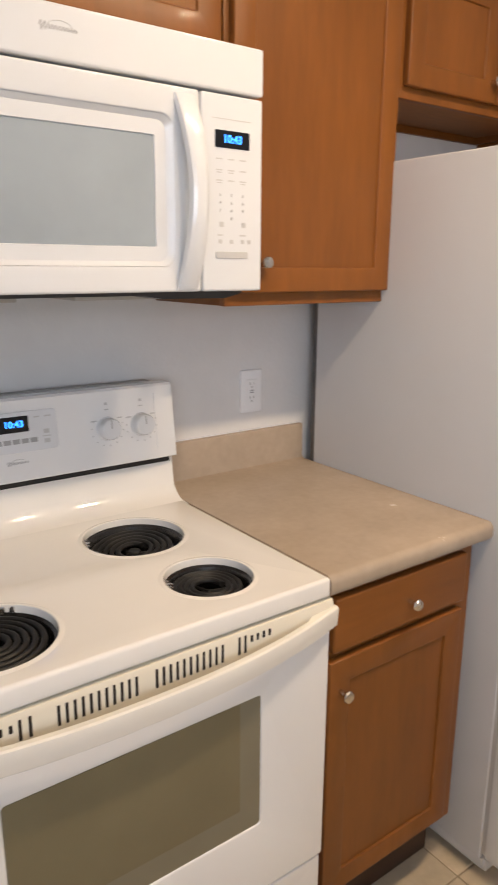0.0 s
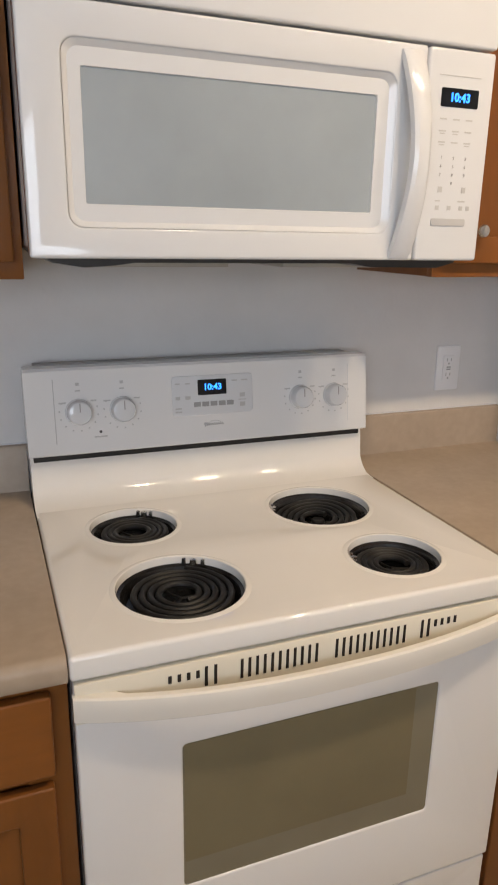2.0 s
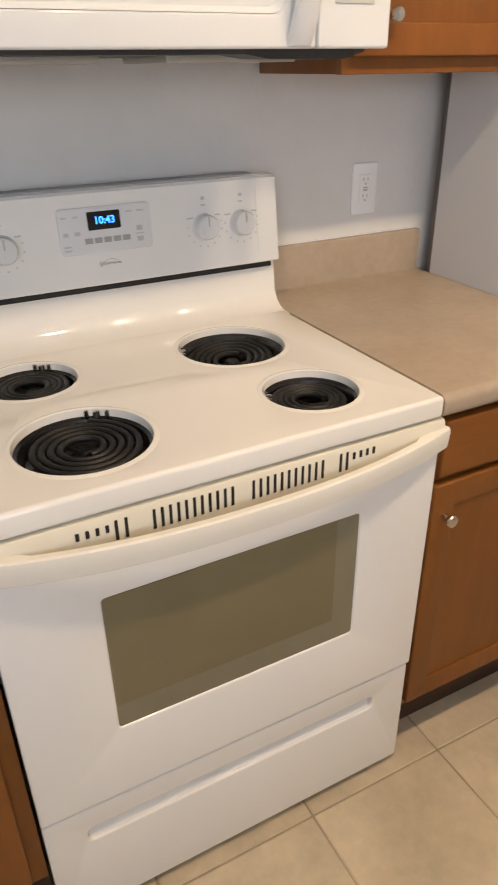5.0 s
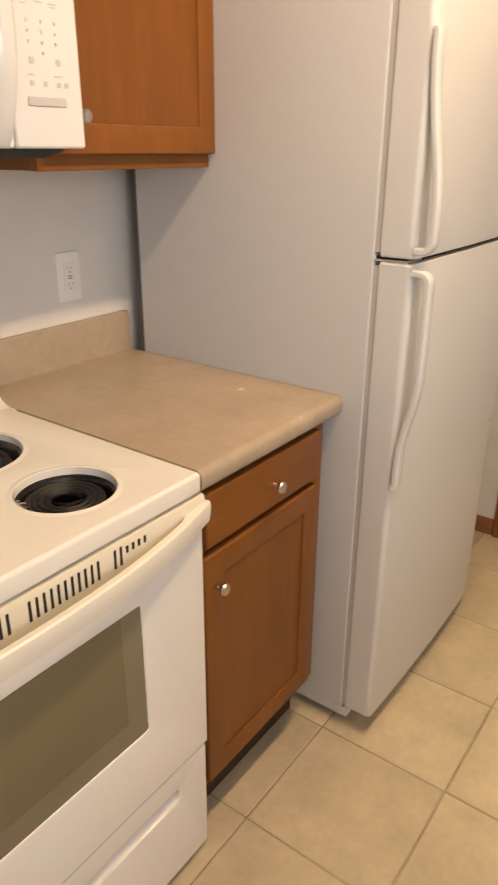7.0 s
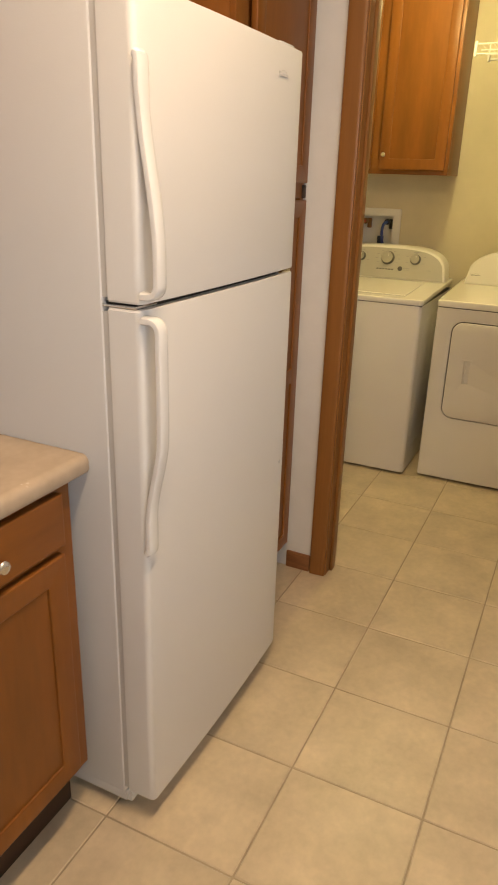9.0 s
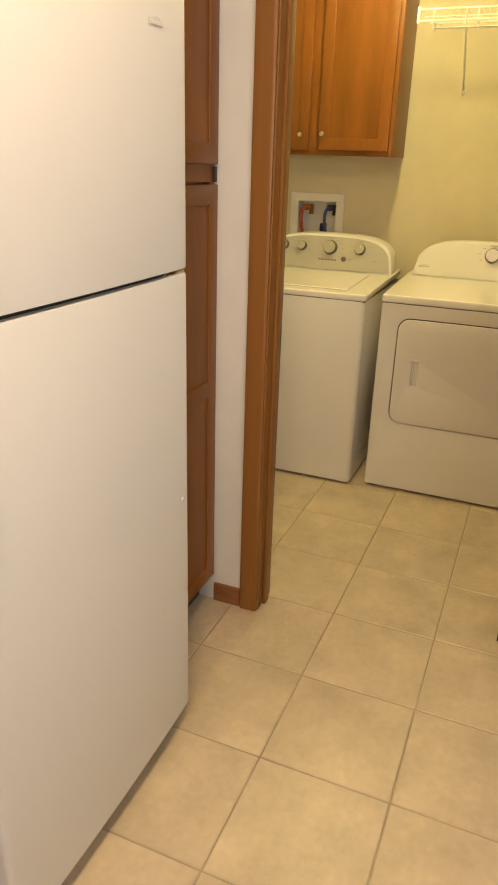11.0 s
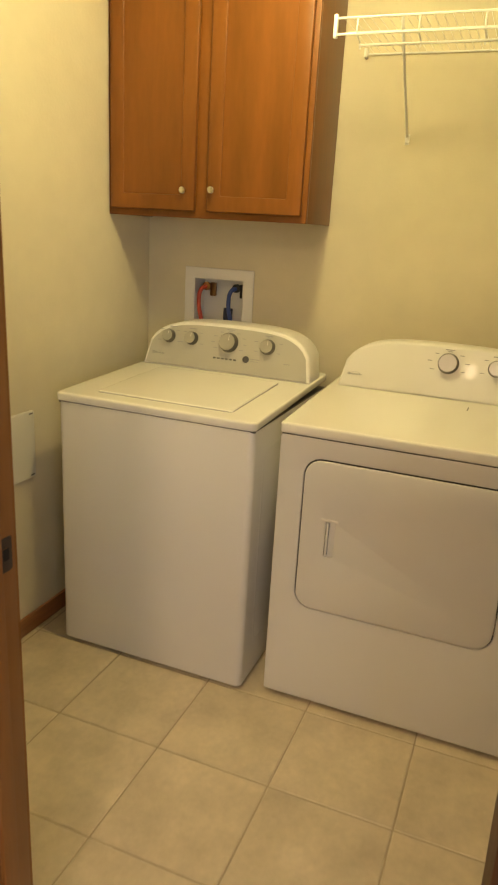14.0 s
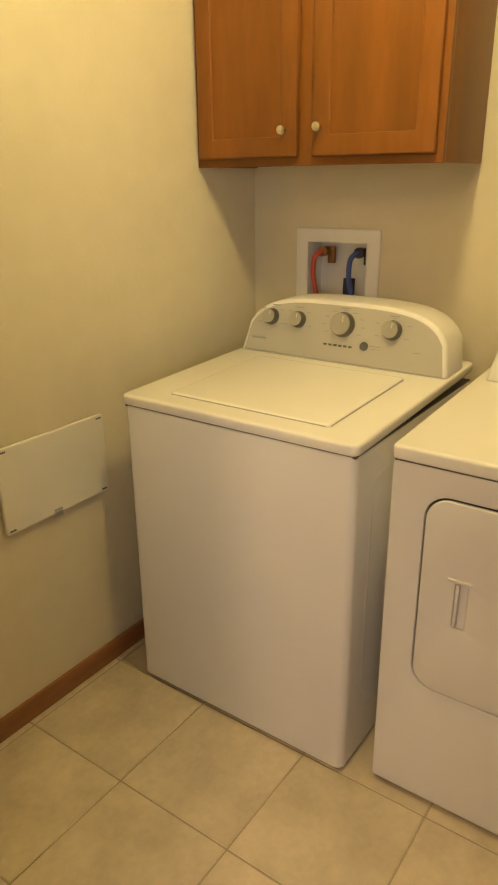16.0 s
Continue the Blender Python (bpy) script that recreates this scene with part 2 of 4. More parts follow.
def merge(bm, other):
    me = bpy.data.meshes.new("scratch")
    other.to_mesh(me)
    other.free()
    bm.from_mesh(me)
    bpy.data.meshes.remove(me)
    return bm


# frames of reference: X to the viewer's right, Y up, Z towards the viewer
def facing_south(x, y, z):
    return Matrix(((1, 0, 0, x), (0, 0, -1, y), (0, 1, 0, z), (0, 0, 0, 1)))


def facing_west(x, y, z):
    return Matrix(((0, 0, -1, x), (-1, 0, 0, y), (0, 1, 0, z), (0, 0, 0, 1)))


def facing_up(x, y, z):
    return Matrix.Translation((x, y, z))


def rrect(x0, x1, y0, y1, r, n=6):
    pts = []
    for cx, cy, a in ((x1 - r, y0 + r, -90), (x1 - r, y1 - r, 0), (x0 + r, y1 - r, 90), (x0 + r, y0 + r, 180)):
        for k in range(n + 1):
            t = radians(a + 90 * k / n)
            pts.append((cx + r * math.cos(t), cy + r * math.sin(t)))
    return pts


def circle(cx, cy, r, n=48):
    return [(cx + r * math.cos(2 * math.pi * k / n), cy + r * math.sin(2 * math.pi * k / n)) for k in range(n)]


def from_curve(cu, m):
    ob = bpy.data.objects.new("scratch", cu)
    me = bpy.data.meshes.new_from_object(ob)
    bm = bmesh.new()
    bm.from_mesh(me)
    bpy.data.objects.remove(ob)
    bpy.data.meshes.remove(me)
    bpy.data.curves.remove(cu)
    bmesh.ops.remove_doubles(bm, verts=bm.verts, dist=1e-5)
    bm.transform(m)
    return bm


def plate(outer, holes, depth, m, bevel=0.0, seg=2):
    """A flat shape with holes, from Z = -depth to Z = 0 in the frame m."""
    cu = bpy.data.curves.new("scratch", "CURVE")
    cu.dimensions, cu.fill_mode = "2D", "BOTH"
    for pts in (outer, *holes):
        sp = cu.splines.new("POLY")
        sp.points.add(len(pts) - 1)
        for p, q in zip(sp.points, pts):
            p.co = (q[0], q[1], 0, 1)
        sp.use_cyclic_u = True
    cu.extrude = max(depth / 2 - bevel, 0)
    cu.bevel_depth, cu.bevel_resolution, cu.offset = bevel, seg, -bevel
    return from_curve(cu, m @ Matrix.Translation((0, 0, -depth / 2)))


def tube(pts, r, cyclic=False, res=3, smooth=False):
    cu = bpy.data.curves.new("scratch", "CURVE")
    cu.dimensions, cu.bevel_depth, cu.bevel_resolution, cu.use_fill_caps = "3D", r, res, True
    if smooth:
        sp = cu.splines.new("BEZIER")
        sp.bezier_points.add(len(pts) - 1)
        for p, q in zip(sp.bezier_points, pts):
            p.co = q
            p.handle_left_type = p.handle_right_type = "AUTO"
        sp.resolution_u = 6
    else:
        sp = cu.splines.new("POLY")
        sp.points.add(len(pts) - 1)
        for p, q in zip(sp.points, pts):
            p.co = (*q, 1)
    sp.use_cyclic_u = cyclic
    return from_curve(cu, Matrix())


def lathe(profile, m, n=32):
    """Spins (radius, height) round the Z axis of the frame m."""
    bm = bmesh.new()
    rings = []
    for r, z in profile:
        if r < 1e-6:
            rings.append([bm.verts.new(m @ Vector((0, 0, z)))])
        else:
            rings.append([bm.verts.new(m @ Vector((r * math.cos(2 * math.pi * k / n), r * math.sin(2 * math.pi * k / n), z))) for k in range(n)])
    for a, b in zip(rings, rings[1:]):
        for k in range(n):
            q = [a[k % len(a)], a[(k + 1) % len(a)], b[(k + 1) % len(b)], b[k % len(b)]]
            q = list(dict.fromkeys(q))
            if len(q) > 2:
                bm.faces.new(q)
    return bm


def loft(loops, caps=True):
    bm = bmesh.new()
    rows = [[bm.verts.new(p) for p in loop] for loop in loops]
    n = len(rows[0])
    for a, b in zip(rows, rows[1:]):
        for k in range(n):
            bm.faces.new((a[k], a[(k + 1) % n], b[(k + 1) % n], b[k]))
    if caps:
        bm.faces.new(rows[0])
        bm.faces.new(rows[-1])
    return bm


def lettering(text, size, m, depth=0.0004, bold=0.0):
    cu = bpy.data.curves.new("scratch", "FONT")
    cu.body, cu.size, cu.extrude, cu.offset = text, size, depth, bold
    cu.align_x, cu.align_y = "CENTER", "CENTER"
    return from_curve(cu, m)


def dashes(rows, m, depth=0.0005):
    """Small printed bars: (x, y, width, height) in the frame m."""
    bm = bmesh.new()
    for x, y, w, h in rows:
        box(x - w / 2, x + w / 2, y - h / 2, y + h / 2, -depth, depth, 0, bm=bm)
    bm.transform(m)
    return bm


def brand_mark(m, w, parent, mat=None):
    """A maker's mark drawn as one thin wavy stroke with a swept ring."""
    wave = [(-0.42 * w + 0.84 * w * k / 60, w * (0.055 if k > 10 else 0.10) * math.sin(k * 1.05) * (1 - 0.3 * k / 60), 0) for k in range(61)]
    bm = tube([m @ Vector((x + 0.25 * y, y, 0)) for x, y, _ in wave], w * 0.011, res=1)
    ring = [(w * 0.04 + 0.26 * w * math.cos(t), 0.03 * w + 0.12 * w * math.sin(t), 0) for t in [radians(-20 + 14 * k) for k in range(18)]]
    merge(bm, tube([m @ Vector(p) for p in ring], w * 0.007, res=1))
    tagged(part("maker_mark", bm, mat or LOGO, parent, "small grey maker's mark"), kind="stuff")


def knob_pull(m, parent, mat=None):
    """A round cabinet knob on a short stem; Z of m points out of the door."""
    prof = [(0.0055, 0), (0.0055, 0.008), (0.005, 0.012), (0.008, 0.016), (0.0120, 0.020), (0.0128, 0.023), (0.011, 0.0265), (0.006, 0.028), (0, 0.0285)]
    return part("knob", lathe(prof, m, 24), mat or NICKEL, parent, "brushed nickel round knob")


def panel_door(parent, x0, x1, z0, z1, front, m_of, wide=0.052, thick=0.019, mids=(), knob=None):
    """A recessed-panel cabinet door: frame of stiles and rails with a flat panel; (x, z) in the frame m_of(0-plane)."""
    cuts = [z0 + wide, *[c for mid in mids for c in (mid - wide / 2, mid + wide / 2)], z1 - wide]
    holes = [rrect(x0 + wide, x1 - wide, a, b, 0.003, 2) for a, b in zip(cuts[::2], cuts[1::2])]
    door = part("door", plate(rrect(x0, x1, z0, z1, 0.003, 2), holes, thick, front, 0.0035), MAPLE, parent)
    for a, b in zip(cuts[::2], cuts[1::2]):
        inner = bmesh.new()
        box(x0 + wide - 0.006, x1 - wide + 0.006, a - 0.006, b + 0.006, -0.013, -0.0058, 0, bm=inner)
        inner.transform(front)
        part("panel", inner, MAPLE, door)
    if knob:
        knob_pull(front @ Matrix.Translation((knob[0], knob[1], 0)), door)
    return door


# ---- structure ----


def structure(name, bm, mat, label, category, smooth=False):
    return tagged(part(name, bm, mat, None, smooth=smooth), label, category, kind="structure")


T = 0.115
structure("wall_north", box(WEST - T, PART_E, NORTH, NORTH + T, 0, CEILING, 0), WALL, "pale grey painted drywall behind the range", "wall")
structure("wall_laundry_north", box(PART_E, EAST + 0.2, L_NORTH, NORTH + T, 0, CEILING, 0), WALL_LAMPLIT, "painted drywall beside the washer, lamp warmth in its colour", "wall")
west = box(WEST - T, WEST, SOUTH, WIN[0], 0, CEILING, 0)
box(WEST - T, WEST, WIN[1], NORTH, 0, CEILING, 0, bm=west)
box(WEST - T, WEST, WIN[0], WIN[1], 0, WIN[2], 0, bm=west)
box(WEST - T, WEST, WIN[0], WIN[1], WIN[3], CEILING, 0, bm=west)
structure("wall_west", west, WALL, "plain painted wall with a wide window opening", "wall")
structure("wall_south", plate([(WEST - T, 0), (PART_E, 0), (PART_E, CEILING), (WEST - T, CEILING)],
                              [[(WIN_S[0], WIN_S[2]), (WIN_S[1], WIN_S[2]), (WIN_S[1], WIN_S[3]), (WIN_S[0], WIN_S[3])]], T, facing_south(0, SOUTH - T, 0)),
          WALL, "plain painted wall closing the room, with a window opening", "wall")
# added out of view: blocks window daylight so the low fronts stay darker
structure("half_wall", box(WEST, 2.05, -0.75, -0.63, 0, 1.07, 0.002), WALL, "unseen half-height wall added to keep daylight off the low fronts", "wall")
# partition: the laundry face has the lamp's warm light put into its colour
JAMB = 0.018
for nm, xa, xb, mat, lab in (("wall_partition", PART_W, (PART_W + PART_E) / 2, WALL, "pale grey partition wall beside the laundry door"),
                             ("wall_partition_laundry", (PART_W + PART_E) / 2, PART_E, WALL_LAMPLIT, "laundry side of the partition wall, lamp warmth in its colour")):
    w = box(xa, xb, DOOR_N + JAMB, NORTH, 0, CEILING, 0)
    box(xa, xb, SOUTH, DOOR_S - JAMB, 0, CEILING, 0, bm=w)
    box(xa, xb, DOOR_S - JAMB, DOOR_N + JAMB, DOOR_H + JAMB, CEILING, 0, bm=w)
    structure(nm, w, mat, lab, "wall")
# end wall of the laundry with the recess of the supply box
BOX_Y0, BOX_Y1, BOX_Z0, BOX_Z1 = 1.673, 1.891, 1.014, 1.241
structure("wall_east", plate([(-L_NORTH, 0), (-L_SOUTH, 0), (-L_SOUTH, CEILING), (-L_NORTH, CEILING)],
                             [[(-BOX_Y1, BOX_Z0), (-BOX_Y0, BOX_Z0), (-BOX_Y0, BOX_Z1), (-BOX_Y1, BOX_Z1)]], T, facing_west(EAST, 0, 0)),
          WALL_LAMPLIT, "painted end wall behind washer and dryer, lamp warmth in its colour", "wall")
structure("wall_laundry_south", box(PART_E, EAST + T, L_SOUTH - T, L_SOUTH, 0, CEILING, 0), WALL_LAMPLIT, "painted wall closing the laundry, lamp warmth in its colour", "wall")
structure("ceiling", box(WEST - T, EAST + 0.3, SOUTH - T, NORTH + T, CEILING, CEILING + 0.1, 0), CEIL, "white painted ceiling", "ceiling")
structure("ground", box(-300, 300, -300, 300, -0.35, -0.3, 0), GROUT, "plain ground outside the building", "ground")
floor = structure("floor", box(WEST - T, EAST + 0.3, SOUTH - T, NORTH + T, -0.12, -0.0022, 0), GROUT, "beige ceramic floor tiles with grey-brown grout", "floor")

# window
win = thing("window_1", (WEST - 0.06, (WIN[0] + WIN[1]) / 2, WIN[2]), "white framed window in the far wall", "window", kind="structure")
MID = (WIN[0] + WIN[1]) / 2
part("window_frame", plate(rrect(-WIN[1], -WIN[0], WIN[2], WIN[3], 0.004, 2),
                           [rrect(-WIN[1] + 0.05, -MID - 0.025, WIN[2] + 0.05, WIN[3] - 0.05, 0.003, 2),
                            rrect(-MID + 0.025, -WIN[0] - 0.05, WIN[2] + 0.05, WIN[3] - 0.05, 0.003, 2)], 0.05, facing_west(WEST - 0.08, 0, 0), 0.003), PLASTIC, win)
for ya, yb in ((WIN[0] + 0.045, MID - 0.02), (MID + 0.02, WIN[1] - 0.045)):
    pane = part("pane", box(WEST - 0.058, WEST - 0.053, ya, yb, WIN[2] + 0.045, WIN[3] - 0.045, 0), GLASS, win)
    pane.visible_shadow = False

win2 = thing("window_2", ((WIN_S[0] + WIN_S[1]) / 2, SOUTH - 0.06, WIN_S[2]), "white framed window in the wall opposite the range", "window", kind="structure")
part("window_frame", plate(rrect(WIN_S[0], WIN_S[1], WIN_S[2], WIN_S[3], 0.004, 2), [rrect(WIN_S[0] + 0.05, WIN_S[1] - 0.05, WIN_S[2] + 0.05, WIN_S[3] - 0.05, 0.003, 2)], 0.05, facing_south(0, SOUTH - 0.095, 0), 0.003), PLASTIC, win2)
pane = part("pane", box(WIN_S[0] + 0.045, WIN_S[1] - 0.045, SOUTH - 0.072, SOUTH - 0.067, WIN_S[2] + 0.045, WIN_S[3] - 0.045, 0), GLASS, win2)
pane.visible_shadow = False

# laundry door surround


def casing_profile(w):
    """Section of a moulded casing: distance from the inner edge, height off the wall."""
    return [(0, 0), (0, 0.009), (0.003, 0.0115), (0.010, 0.0128), (0.022, 0.0136), (0.034, 0.0150), (w * 0.70, 0.0156), (w - 0.009, 0.0158), (w - 0.003, 0.0145), (w, 0.010), (w, 0)]


surround = thing("door_1", (PART_W, DOOR_N, 0), "oak-stained moulded door casing and jambs of the laundry", "door frame", kind="structure")
CW = 0.06
for side, face, out in ((1, PART_W, -1), (-1, PART_W, -1), (1, PART_E, 1), (-1, PART_E, 1)):
    edge = DOOR_N + 0.004 if side > 0 else DOOR_S - 0.004
    loops = [[(face + out * h, edge + side * d, z) for d, h in casing_profile(CW)] for z in (0.001, DOOR_H + 0.01)]
    part("casing", loft(loops), TRIM, surround)
for face, out in ((PART_W, -1), (PART_E, 1)):
    part("head_casing", box(face, face + out * 0.016, DOOR_S - CW - 0.004, DOOR_N + CW + 0.004, DOOR_H + 0.011, DOOR_H + CW + 0.01, 0.003), TRIM, surround)
for y0, y1 in ((DOOR_N, DOOR_N + JAMB), (DOOR_S - JAMB, DOOR_S)):
    part("jamb", box(PART_W + 0.0005, PART_E - 0.0005, y0, y1, 0.001, DOOR_H, 0.002), TRIM, surround)
part("head_jamb", box(PART_W + 0.0005, PART_E - 0.0005, DOOR_S, DOOR_N, DOOR_H, DOOR_H + JAMB, 0.002), TRIM, surround)
for y0, y1 in ((DOOR_N - 0.011, DOOR_N - 0.0003), (DOOR_S + 0.0003, DOOR_S + 0.011)):
    part("door_stop", box(PART_E - 0.075, PART_E - 0.040, y0, y1, 0.001, DOOR_H - 0.001, 0.003), TRIM, surround)
strike = part("strike_plate", plate(rrect(-0.014, 0.014, -0.029, 0.029, 0.005), [rrect(-0.006, 0.007, -0.011, 0.011, 0.002, 3)], 0.002, Matrix(((1, 0, 0, PART_E - 0.022), (0, 0, -1, DOOR_N - 0.001), (0, 1, 0, 0.929), (0, 0, 0, 1)))), HINGE, surround, "dark bronze strike plate")
part("strike_hole", box(PART_E - 0.028, PART_E - 0.015, DOOR_N - 0.0013, DOOR_N - 0.0007, 0.919, 0.939, 0), BLACK, surround)

# the open door leaf
leaf = thing("laundry_door", (PART_E + 0.036, DOOR_S + 0.02, 0.012), "dark-stained flat wooden door standing open into the laundry", "door")
ang = Matrix.Translation((PART_E + 0.040, DOOR_S + 0.020, 0)) @ Matrix.Rotation(radians(-3.5), 4, "Z")


def swung(bm):
    bm.transform(ang)
    return bm


part("leaf", swung(box(0, 0.81, 0, 0.035, 0.012, DOOR_H - 0.006, 0.003)), DOORWOOD, leaf)
for hz in (0.34, 1.08, 1.80):
    h = part("hinge", swung(box(-0.0015, 0.002, 0.003, 0.034, hz - 0.045, hz + 0.045, 0.0008)), HINGE, leaf, "dull bronze hinge leaf")
    part("knuckle", lathe([(0, -0.046), (0.006, -0.046), (0.006, 0.046), (0, 0.046)], ang @ Matrix.Translation((-0.004, -0.003, hz)), 14), HINGE, h)
rose = part("rose", lathe([(0, 0.012), (0.022, 0.012), (0.030, 0.006), (0.032, 0)], ang @ Matrix.Translation((0.745, 0.035, 0.925)) @ Matrix.Rotation(radians(-90), 4, "X"), 28), NICKEL, leaf, "round satin nickel rose")
part("lever", swung(merge(tube([(0.745, 0.045, 0.925), (0.745, 0.075, 0.925), (0.73, 0.082, 0.925), (0.66, 0.083, 0.922), (0.635, 0.080, 0.905)], 0.0085, smooth=True), box(0.735, 0.755, 0.040, 0.075, 0.915, 0.935, 0.004))), NICKEL, rose)


def baseboard(x0, x1, y0, y1, name="baseboard"):
    bm = box(x0, x1, y0, y1, 0.001, 0.070, 0.004)
    structure(name, bm, BASE, "brown stained wooden baseboard", "baseboard", smooth=True)


baseboard(PART_E, EAST, L_NORTH - 0.010, L_NORTH + 0.0015)
baseboard(PART_W - 0.011, PART_W + 0.0005, DOOR_N + CW + 0.006, 1.4695)
baseboard(PART_W - 0.011, PART_W + 0.0005, SOUTH, DOOR_S - CW - 0.006)
baseboard(EAST - 0.010, EAST + 0.0005, L_SOUTH, L_NORTH - 0.012)

# ---- kitchen: cabinets and counters ----
UPF = 1.790   # face of the upper cabinets' frames
BASEF = 1.447  # face of the base cabinets' frames


def upper_cabinet(label, x0, x1, z0, z1, doors, front=UPF, knobs=()):
    """A wall cabinet: carcass open below with a lip, face frame, doors."""
    cab = thing("wall_cabinet", ((x0 + x1) / 2, NORTH, z0), label, "cabinet", "kitchen wall cabinets")
    back = NORTH - 0.002
    carc = box(x0, x0 + 0.016, front, back, z0, z1, 0.001)
    box(x1 - 0.016, x1, front, back, z0, z1, 0.001, bm=carc)
    box(x0 + 0.016, x1 - 0.016, front, back, z1 - 0.016, z1, 0, bm=carc)
    box(x0 + 0.016, x1 - 0.016, back - 0.012, back, z0, z1 - 0.016, 0, bm=carc)
    part("carcass", carc, MAPLE, cab)
    part("bottom_shelf", box(x0 + 0.016, x1 - 0.016, front, back - 0.012, z0 + 0.020, z0 + 0.034, 0), MAPLE_INSIDE, cab)
    ff = plate(rrect(x0 - 0.0005, x1 + 0.0005, z0 - 0.001, z1, 0.002, 2), [rrect(x0 + 0.035, x1 - 0.035, z0 + 0.04, z1 - 0.04, 0.002, 2)], 0.018, facing_south(0, front - 0.0185, 0), 0.001)
    part("face_frame", ff, MAPLE, cab)
    for k, (a, b, c, d) in enumerate(doors):
        panel_door(cab, a, b, c, d, facing_south(0, front - 0.038, 0), None, knob=knobs[k] if k < len(knobs) else None)
    return cab


TOPZ = 2.13
upper_cabinet("honey-stained maple wall cabinet beside the microwave", 1.362, 1.839, 1.374, TOPZ, [(1.374, 1.827, 1.400, TOPZ - 0.012)], UPF + 0.018, [(1.442, 1.462)])
upper_cabinet("honey-stained maple wall cabinet above the microwave", 0.597, 1.357, 1.820, TOPZ, [(0.609, 0.973, 1.848, TOPZ - 0.012), (0.981, 1.345, 1.848, TOPZ - 0.012)], UPF + 0.018, [(0.946, 1.885), (1.008, 1.885)])
upper_cabinet("honey-stained maple cabinet over the refrigerator", 1.843, 2.534, 1.834, TOPZ, [(1.856, 2.183, 1.858, TOPZ - 0.012), (2.191, 2.522, 1.858, TOPZ - 0.012)], UPF + 0.018, [(2.16, 1.905), (2.23, 1.905)])
upper_cabinet("shaded maple wall cabinet beside the microwave", 0.06, 0.592, 1.374, TOPZ, [(0.074, 0.579, 1.400, TOPZ - 0.012)], UPF + 0.018, [(0.105, 1.445)])


def base_cabinet(label, x0, x1, drawer, door, knob_d, knob_w):
    cab = thing("base_cabinet", ((x0 + x1) / 2, NORTH, 0), label, "cabinet", "kitchen base cabinets")
    part("carcass", box(x0, x1, BASEF + 0.018, NORTH - 0.003, 0.150, 0.874, 0.001), MAPLE, cab)
    part("toe_kick", box(x0, x1, BASEF + 0.060, BASEF + 0.075, 0.001, 0.150, 0.001), TOEKICK, cab, "dark stained toe kick board")
    part("face_frame", plate(rrect(x0, x1, 0.150, 0.874, 0.002, 2), [rrect(x0 + 0.03, x1 - 0.06, 0.755, 0.845, 0.002, 2), rrect(x0 + 0.03, x1 - 0.06, 0.19, 0.71, 0.002, 2)], 0.018, facing_south(0, BASEF, 0), 0.001), MAPLE, cab)
    f = facing_south(0, BASEF - 0.0195, 0)
    dr = part("drawer_front", plate(rrect(drawer[0], drawer[1], drawer[2], drawer[3], 0.004, 2), [], 0.019, f, 0.004), MAPLE_H, cab)
    knob_pull(f @ Matrix.Translation((*knob_d, 0)), dr, CHROME)
    panel_door(cab, *door, f, None, knob=knob_w)
    return cab


base_cabinet("reddish-stained maple base cabinet between range and refrigerator", 1.3435, 1.790, (1.364, 1.750, 0.745, 0.858), (1.357, 1.746, 0.176, 0.728), (1.568, 0.797), (1.385, 0.660))
base_cabinet("reddish-stained maple base cabinet beside the range", 0.05, 0.5885, (0.080, 0.565, 0.728, 0.856), (0.080, 0.562, 0.176, 0.709), (0.32, 0.792), (0.105, 0.642))


def counter(label, x0, x1):
    """Post-formed laminate top: rolled front edge, coved splash, one section along x."""
    top = thing("countertop", ((x0 + x1) / 2, NORTH, 0.874), label, "countertop", "kitchen counters")
    f, bk, z = 1.418, NORTH - 0.0015, 0.914
    sec = [(f + 0.022, 0.874), (f + 0.004, 0.876), (f, 0.884)]
    sec += [(f + 0.016 - 0.016 * math.cos(a), 0.898 + 0.016 * math.sin(a)) for a in [radians(15 * k) for k in range(0, 7)]]
    sec += [(bk - 0.03, z), (bk - 0.022, z + 0.003), (bk - 0.0195, z + 0.010), (bk - 0.0185, 1.010), (bk - 0.016, 1.0155), (bk, 1.016), (bk, 0.874)]
    part("slab", loft([[(x, y, zz) for y, zz in sec] for x in (x0, x0 + 0.001, x1 - 0.001, x1)]), LAMINATE, top)
    # white bead stands for the pale reflected light just above the splash
    part("caulk_line", tube([(x0, bk - 0.001, 1.017), (x1, bk - 0.001, 1.017)], 0.002, res=1), PLASTIC, top, "thin white bead for light reflected above the splash")


counter("beige speckled laminate countertop with rolled edge", 1.3425, 1.8205)
counter("beige speckled laminate countertop beside the range", 0.05, 0.5880)


